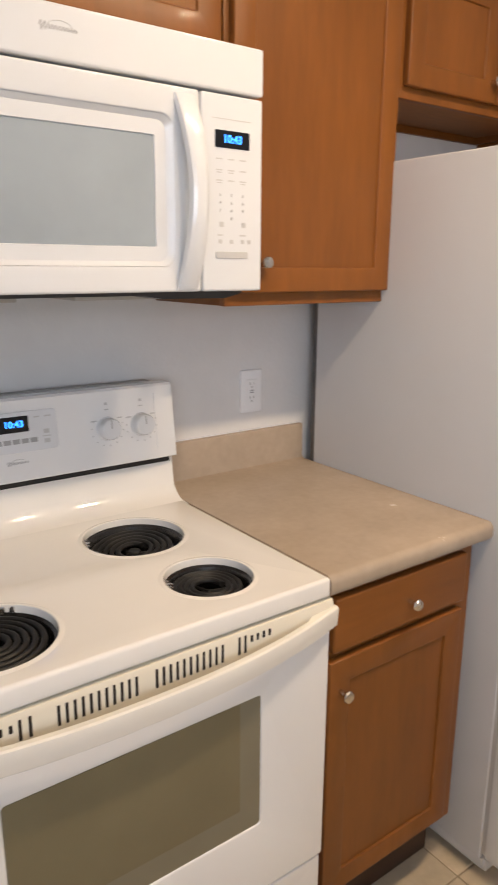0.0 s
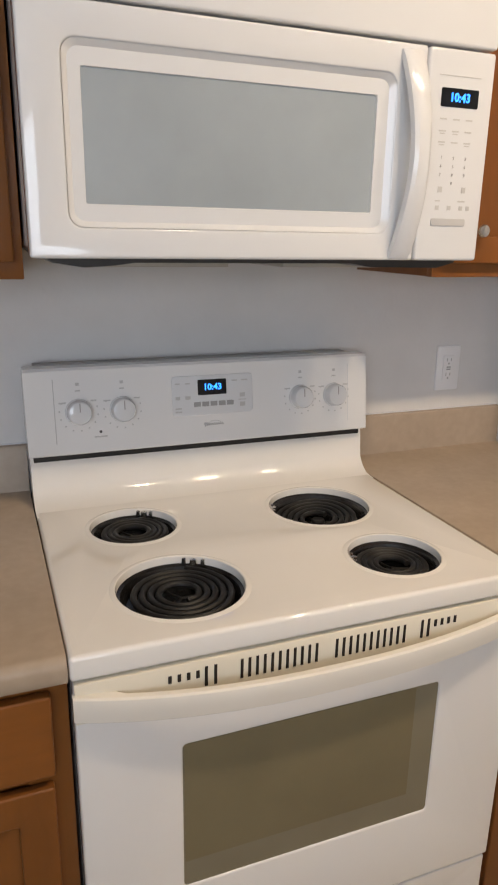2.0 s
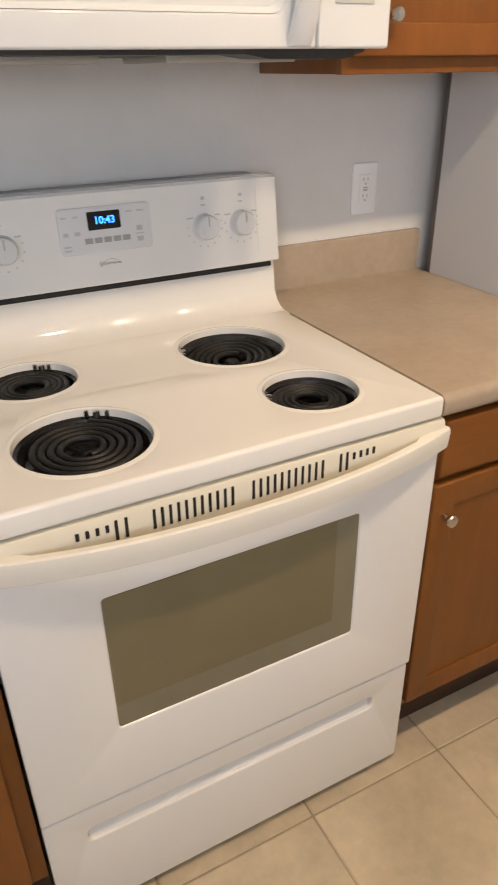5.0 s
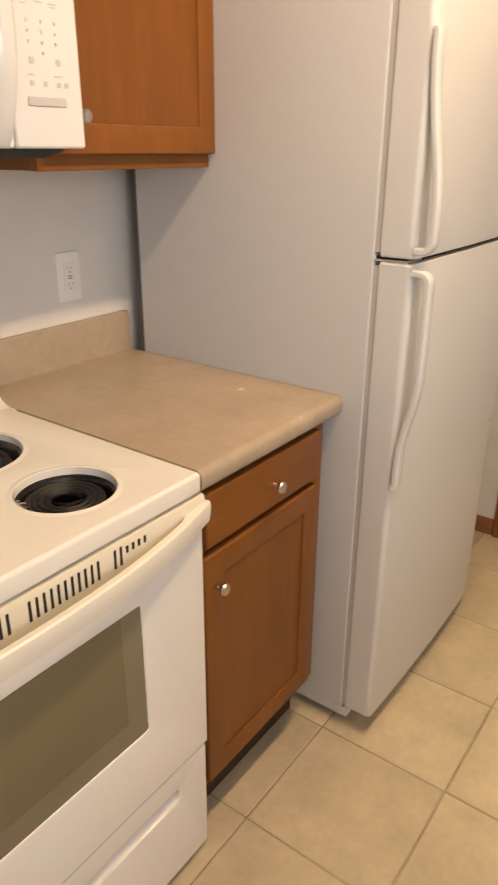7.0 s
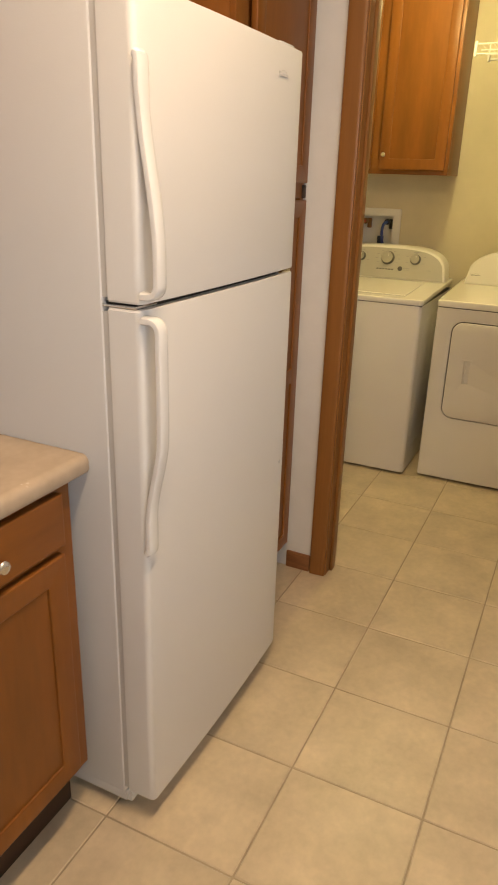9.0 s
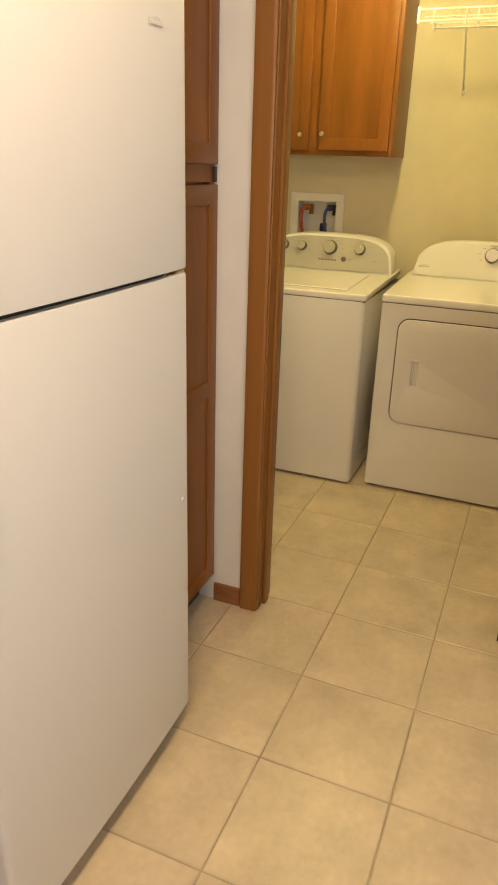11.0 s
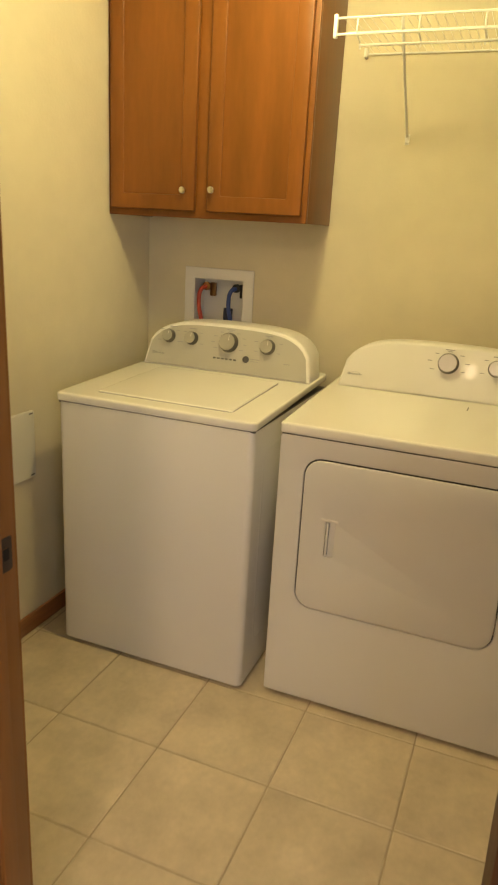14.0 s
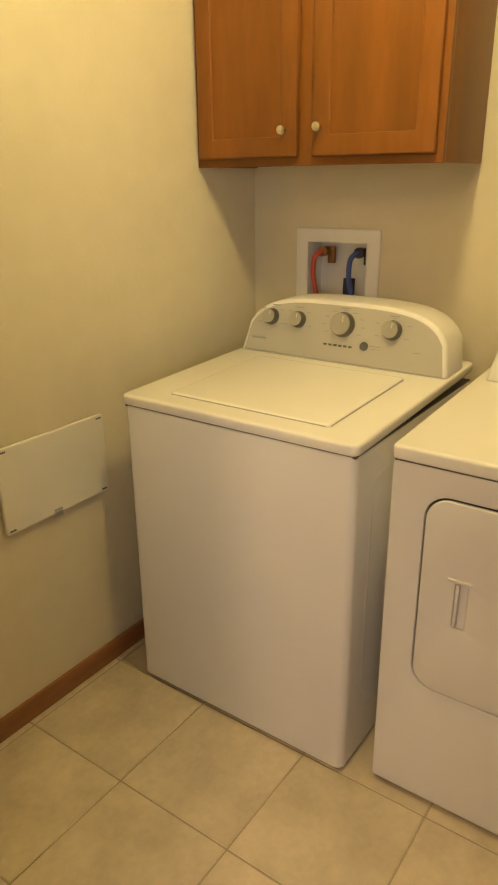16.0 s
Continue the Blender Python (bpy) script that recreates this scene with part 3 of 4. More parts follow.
def outlet_plate(at, label):
    ol = thing("wall_outlet", at, label, "outlet")
    m = facing_south(at[0], at[1] - 0.006, at[2])
    part("cover_plate", plate(rrect(-0.0355, 0.0355, -0.058, 0.058, 0.004, 3), [], 0.0055, m, 0.0015), OUTLET_WHITE, ol)
    part("insert", plate(rrect(-0.0165, 0.0165, -0.033, 0.033, 0.002, 3), [], 0.004, m @ Matrix.Translation((0, 0, 0.0025)), 0.0008), OUTLET_WHITE, ol)
    slots = []
    for s in (0.019, -0.019):
        slots += [(-0.006, s + 0.003, 0.0022, 0.008), (0.006, s + 0.003, 0.0022, 0.007), (0, s - 0.007, 0.0045, 0.0045)]
    part("slots", dashes(slots, m @ Matrix.Translation((0, 0, 0.0028))), PRINT_L, ol, "dark socket slots")
    part("buttons", dashes([(0, 0.0028, 0.012, 0.003), (0, -0.0028, 0.012, 0.003)], m @ Matrix.Translation((0, 0, 0.0030))), PRINT, ol)


outlet_plate((1.647, NORTH, 1.125), "white rectangular duplex outlet above the counter")

# ---- range ----
RX0, RX1 = 0.590, 1.341
RF = 1.418   # front of the cooktop lip
rng = thing("range", ((RX0 + RX1) / 2, NORTH, 0), "white freestanding electric coil range with cream trim", "range")
part("body", box(RX0 + 0.004, RX1 - 0.004, 1.455, NORTH - 0.02, 0.02, 0.850, 0.004), WHITE, rng)
for fx in (RX0 + 0.05, RX1 - 0.05):
    for fy in (1.50, 2.0):
        part("levelling_foot", lathe([(0, 0.0), (0.016, 0.0), (0.016, 0.008), (0.006, 0.010), (0.006, 0.03), (0, 0.03)], facing_up(fx, fy, 0), 16), DARKMETAL, rng)
BURNERS = [(0.759, 1.817, 0.082, 62), (1.141, 1.798, 0.103, 165), (0.781, 1.562, 0.103, 62), (1.164, 1.549, 0.081, 168)]
top = plate(rrect(RX0, RX1, RF, 2.02, 0.006, 3), [circle(x, y, r) for x, y, r, _ in BURNERS], 0.038, facing_up(0, 0, 0.914), 0.007, 3)
cove = [(1.915, 0.9135)] + [(1.93 + 0.055 * math.sin(a), 0.9135 + 0.055 * (1 - math.cos(a))) for a in [radians(9 * k) for k in range(0, 9)]] + [(1.990, 1.019), (2.03, 1.019), (2.03, 0.885), (1.915, 0.885)]
merge(top, loft([[(x, y, z) for y, z in cove] for x in (RX0, RX0 + 0.003, RX1 - 0.003, RX1)]))
part("cooktop", top, COOK, rng, "glossy cream-white porcelain cooktop")
for x, y, r, turn in BURNERS:
    m = facing_up(x, y, 0.914)
    bowl = part("drip_bowl", lathe([(r - 0.0005, -0.012), (r - 0.007, -0.015), (r - 0.016, -0.034), (r * 0.62, -0.043), (r * 0.30, -0.046), (r * 0.26, -0.052), (0, -0.052)], m, 48), BOWL, rng, "black porcelain drip bowl")
    part("trim_ring", lathe([(r - 0.0015, -0.012), (r - 0.0005, 0.0005), (r + 0.0010, 0.0018), (r + 0.0040, 0.0016), (r + 0.0090, 0.0001)], m, 56), COOK, bowl, "raised porcelain rim")
    turns = 4.4 if r > 0.09 else 3.5
    low = {165: 0.029, 168: 0.020}.get(turn, 0.0145)
    n = int(turns * 28)
    r_in, r_out = 0.026, r - 0.019
    pts = []
    for k in range(n + 1):
        a = radians(turn) - 2 * math.pi * turns * (1 - k / n)
        rr = r_in + (r_out - r_in) * k / n
        pts.append((x + rr * math.cos(a), y + rr * math.sin(a), 0.914 - low))
    a = radians(turn)
    pts.append((x + (r - 0.008) * math.cos(a + 0.12), y + (r - 0.008) * math.sin(a + 0.12), 0.914 - low - 0.004))
    if turn == 165:   # this element has sunk on one side
        sink = Matrix.Translation((x, y, 0.905)) @ Matrix.Rotation(radians(7), 4, Vector((0.55, -0.83, 0))) @ Matrix.Translation((-x, -y, -0.905))
        pts = [sink @ Vector(p) - Vector((0.006, 0.004, 0.0)) for p in pts]
    part("coil", tube(pts, 0.0054, res=3), COIL, bowl, "dark spiral heating coil")
    spider = bmesh.new()
    for k in range(3):
        b = radians(turn + 60 + 120 * k)
        merge(spider, tube([(x, y, 0.910 - low - 0.005), (x + (r - 0.024) * math.cos(b), y + (r - 0.024) * math.sin(b), 0.910 - low - 0.005)], 0.0025, res=1))
    part("coil_support", spider, COIL, bowl)
    cap = lathe([(0.0, -0.030), (0.012, -0.030), (0.014, -0.033), (0.014, -0.040)], m, 24)
    part("centre_cap", cap, COIL, bowl)
    clip = bmesh.new()
    for off in (-0.17, 0.0, 0.17):
        d = r - (0.008 if off == 0 else 0.005)
        c = Vector((x + d * math.cos(a + off), y + d * math.sin(a + off), 0.914 - 0.004))
        merge(clip, lathe([(0, -0.006), (0.006 if off == 0 else 0.004, -0.006), (0.006 if off == 0 else 0.004, 0.003), (0, 0.005)], Matrix.Translation(c), 12))
    part("terminal_bracket", clip, CHROME, bowl, "small chrome terminal bracket")

# back guard: slightly raked control panel
BGZ0, BGZ1 = 1.017, 1.190


def raked(x, z, out=0.0):
    t = (z - BGZ0) / (BGZ1 - BGZ0)
    return facing_south(x, 1.970 + 0.022 * t - out, z) @ Matrix.Rotation(radians(-7), 4, "X")


guard = loft([[(x, 1.970, BGZ0 + 0.003), (x, 1.973, BGZ0), (x, 2.055, BGZ0), (x, 2.06, BGZ0 + 0.01), (x, 2.045, BGZ1 - 0.015), (x, 2.030, BGZ1), (x, 1.996, BGZ1), (x, 1.991, BGZ1 - 0.005)] for x in (RX0 - 0.003, RX0 + 0.001, RX1 - 0.001, RX1 + 0.003)])
bg = part("backguard", guard, WHITE, rng)
# black block paints the shadow under the backguard
part("shadow_gap", box(RX0 + 0.006, RX1 - 0.012, 1.978, 2.03, BGZ0 - 0.012, BGZ0 + 0.0005, 0), BLACK, rng)
part("vent_strip", box(RX0 + 0.02, RX1 - 0.03, 2.032, 2.06, BGZ1 - 0.003, BGZ1 + 0.0015, 0.001), PRINT, rng, "dark strip along the backguard's top")
for kx in (0.689, 0.777, 1.176, 1.260):
    m = raked(kx, 1.102, 0.0003)
    kn = part("control_knob", lathe([(0.027, 0), (0.0265, 0.003), (0.0245, 0.005), (0.0235, 0.020), (0.0215, 0.0235), (0.017, 0.0245), (0, 0.0245)], m, 36), PLASTIC, bg, "round white control knob")
    part("pointer", dashes([(0, 0.011, 0.0022, 0.018)], m @ Matrix.Translation((0, 0, 0.0247))), PRINT, kn)
    marks = [(0.038 * math.cos(radians(a)), 0.038 * math.sin(radians(a)), 0.003, 0.003) for a in range(150, 400, 25)]
    marks += [(-0.031, 0.020, 0.014, 0.003), (0.030, 0.022, 0.012, 0.003), (0, 0.043, 0.010, 0.003), (0, 0.056, 0.007, 0.006)]
    part("dial_print", dashes(marks, m @ Matrix.Translation((0, 0, 0.0004)), 0.0002), PRINT_L, bg)
mp_ = raked(0.971, 1.120, 0.0005)
cp = part("clock_panel", plate(rrect(-0.090, 0.090, -0.042, 0.042, 0.008), [], 0.003, mp_ @ Matrix.Translation((0, 0, 0.0022)), 0.0012), PLASTIC, bg)
mface = mp_ @ Matrix.Translation((0, 0, 0.0026))
part("clock_display", plate(rrect(-0.034, 0.030, 0.000, 0.033, 0.002, 2), [], 0.001, mface), SCREEN, cp, "black clock display")
part("clock_digits", lettering("10:43", 0.0185, mface @ Matrix.Translation((-0.001, 0.0165, 0.0006)), bold=0.00045), DIGIT, cp, "glowing blue digits 10:43")
part("key_print", dashes([(-0.036 + 0.0185 * k, -0.019, 0.015, 0.010) for k in range(5)], mface @ Matrix.Translation((0, 0, 0.0001)), 0.0003), PRINT, cp)
keys = [(-0.078, 0.026, 0.010, 0.003), (-0.056, 0.026, 0.010, 0.003), (-0.078, -0.004, 0.010, 0.007), (-0.056, -0.004, 0.011, 0.007), (-0.077, -0.026, 0.014, 0.003), (-0.077, -0.033, 0.014, 0.003),
         (0.048, 0.028, 0.012, 0.003), (0.071, 0.028, 0.014, 0.003), (0.066, -0.004, 0.012, 0.009), (0.066, -0.024, 0.012, 0.009), (0.066, -0.014, 0.018, 0.002)]
part("keypad_print", dashes(keys, mface @ Matrix.Translation((0, 0, 0.0001)), 0.0003), PRINT_L, cp)
brand_mark(raked(0.971, 1.057, 0.0006), 0.052, bg)
part("indicator", lathe([(0, 0.001), (0.003, 0.001), (0.003, 0)], raked(0.730, 1.060, 0.0005), 12), PRINT_SHADE_D, bg)
part("indicator_print", dashes([(0, 0, 0.026, 0.0028)], raked(0.730, 1.050, 0.0005), 0.0003), PRINT_L, bg)
for lx in (RX0 + 0.052, RX1 - 0.045):
    part("panel_groove", dashes([(0, 0, 0.0018, 0.13)], raked(lx, 1.105, 0.0004), 0.0004), PRINT_L if lx < 1 else PLASTIC, bg)

# oven door with slotted strip and bowed handle
DF = 1.423
dz0, dz1 = 0.309, 0.873
od = part("oven_door", plate(rrect(RX0 + 0.004, RX1 + 0.006, dz0, dz1, 0.006, 3), [rrect(0.744, 1.190, 0.465, 0.731, 0.006, 3)], 0.036, facing_south(0, DF, 0), 0.004), WHITE, rng)
part("window", plate(rrect(0.738, 1.196, 0.459, 0.737, 0.004, 2), [], 0.006, facing_south(0, DF + 0.003, 0)), OVENEDGE, od, "oven window with the brownish floor reflection in its colour")
part("window_inner", plate(rrect(0.746, 1.146, 0.512, 0.730, 0.002, 2), [], 0.001, facing_south(0, DF + 0.0022, 0)), OVENGLASS, od)
strip = [(DF - 0.0005, 0.808), (DF - 0.006, 0.811), (DF - 0.007, 0.864), (DF - 0.004, 0.871), (DF + 0.01, 0.8745), (DF + 0.03, 0.8745), (DF + 0.03, 0.808)]
st = part("vent_trim", loft([[(x, y, z) for y, z in strip] for x in (RX0 + 0.005, RX0 + 0.007, RX1 + 0.003, RX1 + 0.005)]), CREAM, od, "cream slotted vent trim")
slots = []
for a, b, n in ((0.831, 0.951, 11), (0.985, 1.105, 11)):
    slots += [(a + (b - a) * k / (n - 1), 0.846, 0.0042, 0.032) for k in range(n)]
slots += [(0.724 + 0.0135 * k, 0.852, 0.0050, 0.012) for k in range(4)] + [(0.777, 0.846, 0.0044, 0.032), (0.791, 0.846, 0.0044, 0.032)]
slots += [(1.163 + 0.0125 * k, 0.854, 0.0050, 0.012) for k in range(4)] + [(1.138, 0.848, 0.0044, 0.032), (1.150, 0.848, 0.0044, 0.032)]
for sx, sz, sw, sh in slots:
    part("slot", box(sx - sw / 2, sx + sw / 2, DF - 0.0076, DF - 0.005, sz - sh / 2, sz + sh / 2, 0), SLOT, st)
loops = []
for k in range(33):
    u = -1 + 2 * k / 32
    x = (RX0 + RX1) / 2 + 0.006 + u * (RX1 - RX0) / 2 * 1.012
    bow = 0.034 * (1 - abs(u) ** 2.6)
    yf = DF - 0.016 - bow
    zc = 0.838 - 0.018 * (1 - abs(u) ** 2)
    hh = 0.0205
    th = 0.015 if abs(u) < 0.97 else 0.016 + bow
    back = yf + th if abs(u) < 0.86 else DF - 0.001
    loops.append([(x, yf + 0.007, zc - hh), (x, yf + 0.0035, zc - hh + 0.003), (x, yf + 0.0015, zc - 0.004), (x, yf, zc + hh - 0.008), (x, yf + 0.0015, zc + hh - 0.002), (x, yf + 0.005, zc + hh), (x, back, zc + hh - 0.001), (x, back, zc - hh + 0.002)])
part("handle", loft(loops), HANDLE, od, "cream bowed full-width handle")
dw = part("storage_drawer", plate(rrect(RX0 + 0.004, RX1 + 0.004, 0.022, 0.303, 0.006, 3), [rrect(0.665, 1.262, 0.218, 0.250, 0.012, 4)], 0.03, facing_south(0, DF + 0.004, 0), 0.004), WHITE, rng)
grip = [(DF + 0.006, 0.2545), (DF + 0.026, 0.250), (DF + 0.028, 0.240), (DF + 0.008, 0.2145), (DF + 0.031, 0.212), (DF + 0.033, 0.256)]
part("grip_recess", loft([[(x, y, z) for y, z in grip] for x in (0.660, 1.268)]), WHITE, dw)
# dark filler hides the white body and stands for shade in the gap
part("drawer_gap", box(RX0 + 0.010, RX1 - 0.004, DF + 0.010, DF + 0.030, 0.3025, 0.3095, 0), SLOT, rng, "dark strip painting the shade above the drawer")
# black block paints the shade under the range front
part("base_gap", box(RX0 + 0.01, RX1 - 0.01, 1.46, 1.47, 0.005, 0.03, 0), BLACK, rng)

# ---- microwave ----
MX0, MX1, MF, MZ0, MZ1 = 0.594, 1.346, 1.643, 1.410, 1.816
mw = thing("microwave", ((MX0 + MX1) / 2, NORTH, MZ0), "white over-the-range microwave with bowed handle", "microwave")
part("body", box(MX0 + 0.003, MX1 - 0.004, MF + 0.035, NORTH - 0.003, MZ0 + 0.014, MZ1 - 0.001, 0.003), WHITE, mw)
sweep = [(MX0 + 0.010, 0.010), (MX0 + 0.030, -0.006), (MX0 + 0.075, -0.013), (MX0 + 0.120, -0.010), (MX0 + 0.150, -0.006), (MX1 - 0.240, -0.006), (MX1 - 0.200, -0.012), (MX1 - 0.070, -0.013), (MX1 - 0.034, -0.004), (MX1 - 0.026, 0.010), (MX1 - 0.026, 0.016), (MX0 + 0.010, 0.016)]
under = part("underside", loft([[(x, y, MZ0 + z) for x, z in sweep] for y in (MF + 0.016, NORTH - 0.010)]), DARKMETAL, mw, "dark metal underside with grease filters")
for fx in (0.70, 1.02):
    part("grease_filter", box(fx, fx + 0.22, MF + 0.10, MF + 0.30, MZ0 - 0.016, MZ0 - 0.0055, 0.002), SILVER, under)
part("top_grille", plate(rrect(MX0, MX1, 1.740, MZ1, 0.005, 3), [], 0.040, facing_south(0, MF - 0.002, 0), 0.004), PLASTIC, mw)
brand_mark(facing_south(0.977, MF - 0.0026, 1.783), 0.068, mw, LOGO_L)
md = part("door", plate(rrect(MX0, 1.215, MZ0, 1.736, 0.005, 3), [rrect(0.650, 1.162, 1.453, 1.691, 0.020)], 0.036, facing_south(0, MF, 0), 0.004), PLASTIC, mw)
dish = loft([[facing_south(0, MF + 0.001, 0) @ Vector((*p, 0)) for p in rrect(0.650, 1.162, 1.453, 1.691, 0.020, 4)],
             [facing_south(0, MF + 0.008, 0) @ Vector((*p, 0)) for p in rrect(0.658, 1.153, 1.461, 1.683, 0.016, 4)],
             [facing_south(0, MF + 0.008, 0) @ Vector((*p, 0)) for p in rrect(0.675, 1.133, 1.484, 1.660, 0.003, 4)],
             [facing_south(0, MF + 0.011, 0) @ Vector((*p, 0)) for p in rrect(0.676, 1.132, 1.485, 1.659, 0.003, 4)]], caps=False)
part("window_bezel", dish, PLASTIC, md)
part("window", plate(rrect(0.674, 1.134, 1.483, 1.661, 0.003, 2), [], 0.004, facing_south(0, MF + 0.0105, 0)), MWGLASS, md, "grey mesh-backed microwave window")
part("cavity_edge", box(0.674, 1.134, MF + 0.016, MF + 0.018, 1.483, 1.661, 0), DARKMETAL, md)
loops = []
for k in range(25):
    u = k / 24
    z = 1.414 + 0.312 * u
    s = math.sin(math.pi * u)
    y = MF - 0.006 - 0.038 * s ** 0.8
    w = 0.0175 + 0.004 * abs(2 * u - 1)
    xc = 1.186 + 0.006 * s
    loops.append([(xc - w, y + 0.012, z), (xc - w + 0.003, y + 0.004, z), (xc - w * 0.5, y, z), (xc + w * 0.5, y, z), (xc + w - 0.003, y + 0.004, z), (xc + w, y + 0.012, z), (xc + w * 0.6, y + 0.016, z), (xc - w * 0.6, y + 0.016, z)])
part("handle", loft(loops), PLASTIC, md, "white bowed vertical handle")
ctrl = part("control_panel", plate(rrect(1.2185, MX1, MZ0, 1.736, 0.005, 3), [], 0.036, facing_south(0, MF, 0), 0.004), PLASTIC, mw)
cf = facing_south(0, MF - 0.0004, 0)
part("display", plate(rrect(1.245, 1.317, 1.651, 1.679, 0.002, 2), [], 0.001, cf @ Matrix.Translation((0, 0, 0.0006))), SCREEN, ctrl, "black clock display")
part("display_digits", lettering("10:43", 0.0180, cf @ Matrix.Translation((1.281, 1.665, 0.0010)), bold=0.00045), DIGIT, ctrl, "glowing blue digits 10:43")
marks = [(1.288, 1.702, 0.080, 0.0012)]
for r_, z_ in enumerate((1.638, 1.620, 1.603)):
    marks += [(1.262 + 0.025 * c, z_, 0.013, 0.0022) for c in range(3)]
    if r_:
        marks += [(1.262 + 0.025 * c, z_ - 0.004, 0.010, 0.0018) for c in range(3) if (c + r_) % 3]
marks += [(1.264, 1.512, 0.010, 0.0024), (1.312, 1.512, 0.014, 0.0024)]
marks += [(x_, 1.501, 0.007, 0.007) for x_ in (1.264, 1.288, 1.312, 1.326)]
marks += [(1.267, 1.530, 0.008, 0.009), (1.314, 1.530, 0.008, 0.009)]
part("keypad_print", dashes(marks, cf @ Matrix.Translation((-0.009, -0.005, 0)), 0.0003), PRINT_L, ctrl)
for k, ch in enumerate("123456789"):
    part("key_digit", lettering(ch, 0.0068, cf @ Matrix.Translation((1.255 + 0.024 * (k % 3), 1.574 - 0.013 * (k // 3), 0.0002))), PRINT, ctrl)
part("key_digit", lettering("0", 0.0068, cf @ Matrix.Translation((1.279, 1.535, 0.0002))), PRINT, ctrl)
part("button_bar", plate(rrect(1.245, 1.314, 1.467, 1.479, 0.002, 2), [], 0.002, cf @ Matrix.Translation((0, 0, 0.0012)), 0.0006), PRINT_L, ctrl, "pale grey button bar")

# ---- refrigerator ----
FX0, FX1, FB, FD = 1.822, 2.510, 1.370, 1.287
fr = thing("refrigerator", ((FX0 + FX1) / 2, NORTH, 0), "white top-freezer refrigerator with textured doors", "refrigerator")
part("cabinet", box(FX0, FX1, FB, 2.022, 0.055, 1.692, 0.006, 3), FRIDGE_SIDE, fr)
# fridge back, coloured dark to hold the shadow of the wall gap too
part("back_panel", box(FX0 + 0.004, FX1 - 0.004, 2.0215, 2.040, 0.10, 1.66, 0.002), PRINT_SHADE_D, fr, "dark back panel, the wall gap's shadow in its colour")
part("base_grille", box(FX0 + 0.012, FX1 - 0.012, FB - 0.012, FB + 0.03, 0.020, 0.052, 0.003), FRIDGE, fr)
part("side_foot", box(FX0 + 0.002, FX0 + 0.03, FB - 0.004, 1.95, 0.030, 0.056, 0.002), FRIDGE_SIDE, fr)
for fx in (FX0 + 0.05, FX1 - 0.05):
    for fy in (FB + 0.03, 1.98):
        part("foot", lathe([(0, 0), (0.02, 0), (0.02, 0.012), (0.008, 0.014), (0.008, 0.06), (0, 0.06)], facing_up(fx, fy, 0), 14), DARKMETAL, fr)


def ease(u):
    u = min(max(u, 0.0), 1.0)
    return u * u * (3 - 2 * u)


def fridge_door(name, z0, z1, hz0, hz1, foot_low):
    """A gently crowned door with rounded long edges and a bowed handle at its left."""
    rr = 0.014
    n = 12
    front = [(FX0 + rr + (FX1 - FX0 - 2 * rr) * k / n, FD - 0.006 * math.sin(math.pi * k / n)) for k in range(n + 1)]
    left = [(FX0 + rr - rr * math.sin(a), FD + rr - rr * math.cos(a)) for a in [radians(90 - 18 * k) for k in range(0, 5)]]
    right = [(FX1 - rr + rr * math.sin(a), FD + rr - rr * math.cos(a)) for a in [radians(18 * k) for k in range(1, 6)]]
    sec = left + front + right + [(FX1, FB - 0.014), (FX0, FB - 0.014)]
    mid = ((FX0 + FX1) / 2, (FD + FB) / 2)
    zs = [(z0, 0.985), (z0 + 0.004, 1.0), (z1 - 0.004, 1.0), (z1, 0.985)]
    d = part(name, loft([[(mid[0] + (x - mid[0]) * (1 - (1 - s) * 0.6), mid[1] + (y - mid[1]) * s, z) for x, y in sec] for z, s in zs]), FRIDGE, fr)
    part("gasket", box(FX0 + 0.003, FX1 - 0.003, FB - 0.0145, FB + 0.001, z0 + 0.008, z1 - 0.008, 0), PRINT_L, d, "grey door gasket")
    # path of the handle: distance off the door and height, from the elbow beside the other door to the far foot
    near, far = (hz1, hz0) if foot_low else (hz0, hz1)
    way = 1 if far > near else -1
    reach, start, end = (0.034, 0.46, 0.90) if foot_low else (0.033, 0.12, 0.96)
    path = [(0.001, near + way * 0.009), (reach - 0.018, near + way * 0.009)]
    path += [(reach - 0.017 + 0.017 * math.sin(t), near + way * (0.009 + 0.020 * (1 - math.cos(t)))) for t in [radians(12 * k) for k in range(1, 8)]]
    z1_, zf_ = near + way * 0.034, far - way * 0.030
    path += [(0.006 + (reach - 0.006) * (1 - ease((k / 16 - start) / (end - start))), z1_ + (zf_ - z1_) * k / 16) for k in range(1, 17)]
    path += [(0.006, far - way * 0.010), (0.005, far - way * 0.002), (0.001, far)]
    loops = []
    for k, (out, z) in enumerate(path):
        o0, z0_ = path[max(k - 1, 0)]
        o1, z1b = path[min(k + 1, len(path) - 1)]
        tl = math.hypot(o1 - o0, z1b - z0_)
        ny, nz = (z1b - z0_) / tl * way, -(o1 - o0) / tl * way
        f = k / (len(path) - 1)
        w = 0.0148 + (0.0020 if f > 0.85 else 0)
        th = 0.0075
        xc = FX0 + 0.0085 + 0.003 * math.sin(math.pi * f)
        ring = []
        for q in range(14):
            t = 2 * math.pi * q / 14
            cu, su = math.cos(t), math.sin(t)
            dx = w * math.copysign(abs(cu) ** 0.6, cu)
            dn = th * math.copysign(abs(su) ** 0.6, su)
            ring.append((xc + dx, FD - out - dn * ny, z + dn * nz))
        loops.append(ring)
    h = part("handle", loft(loops), PLASTIC, d, "long white bowed plastic handle")
    return d


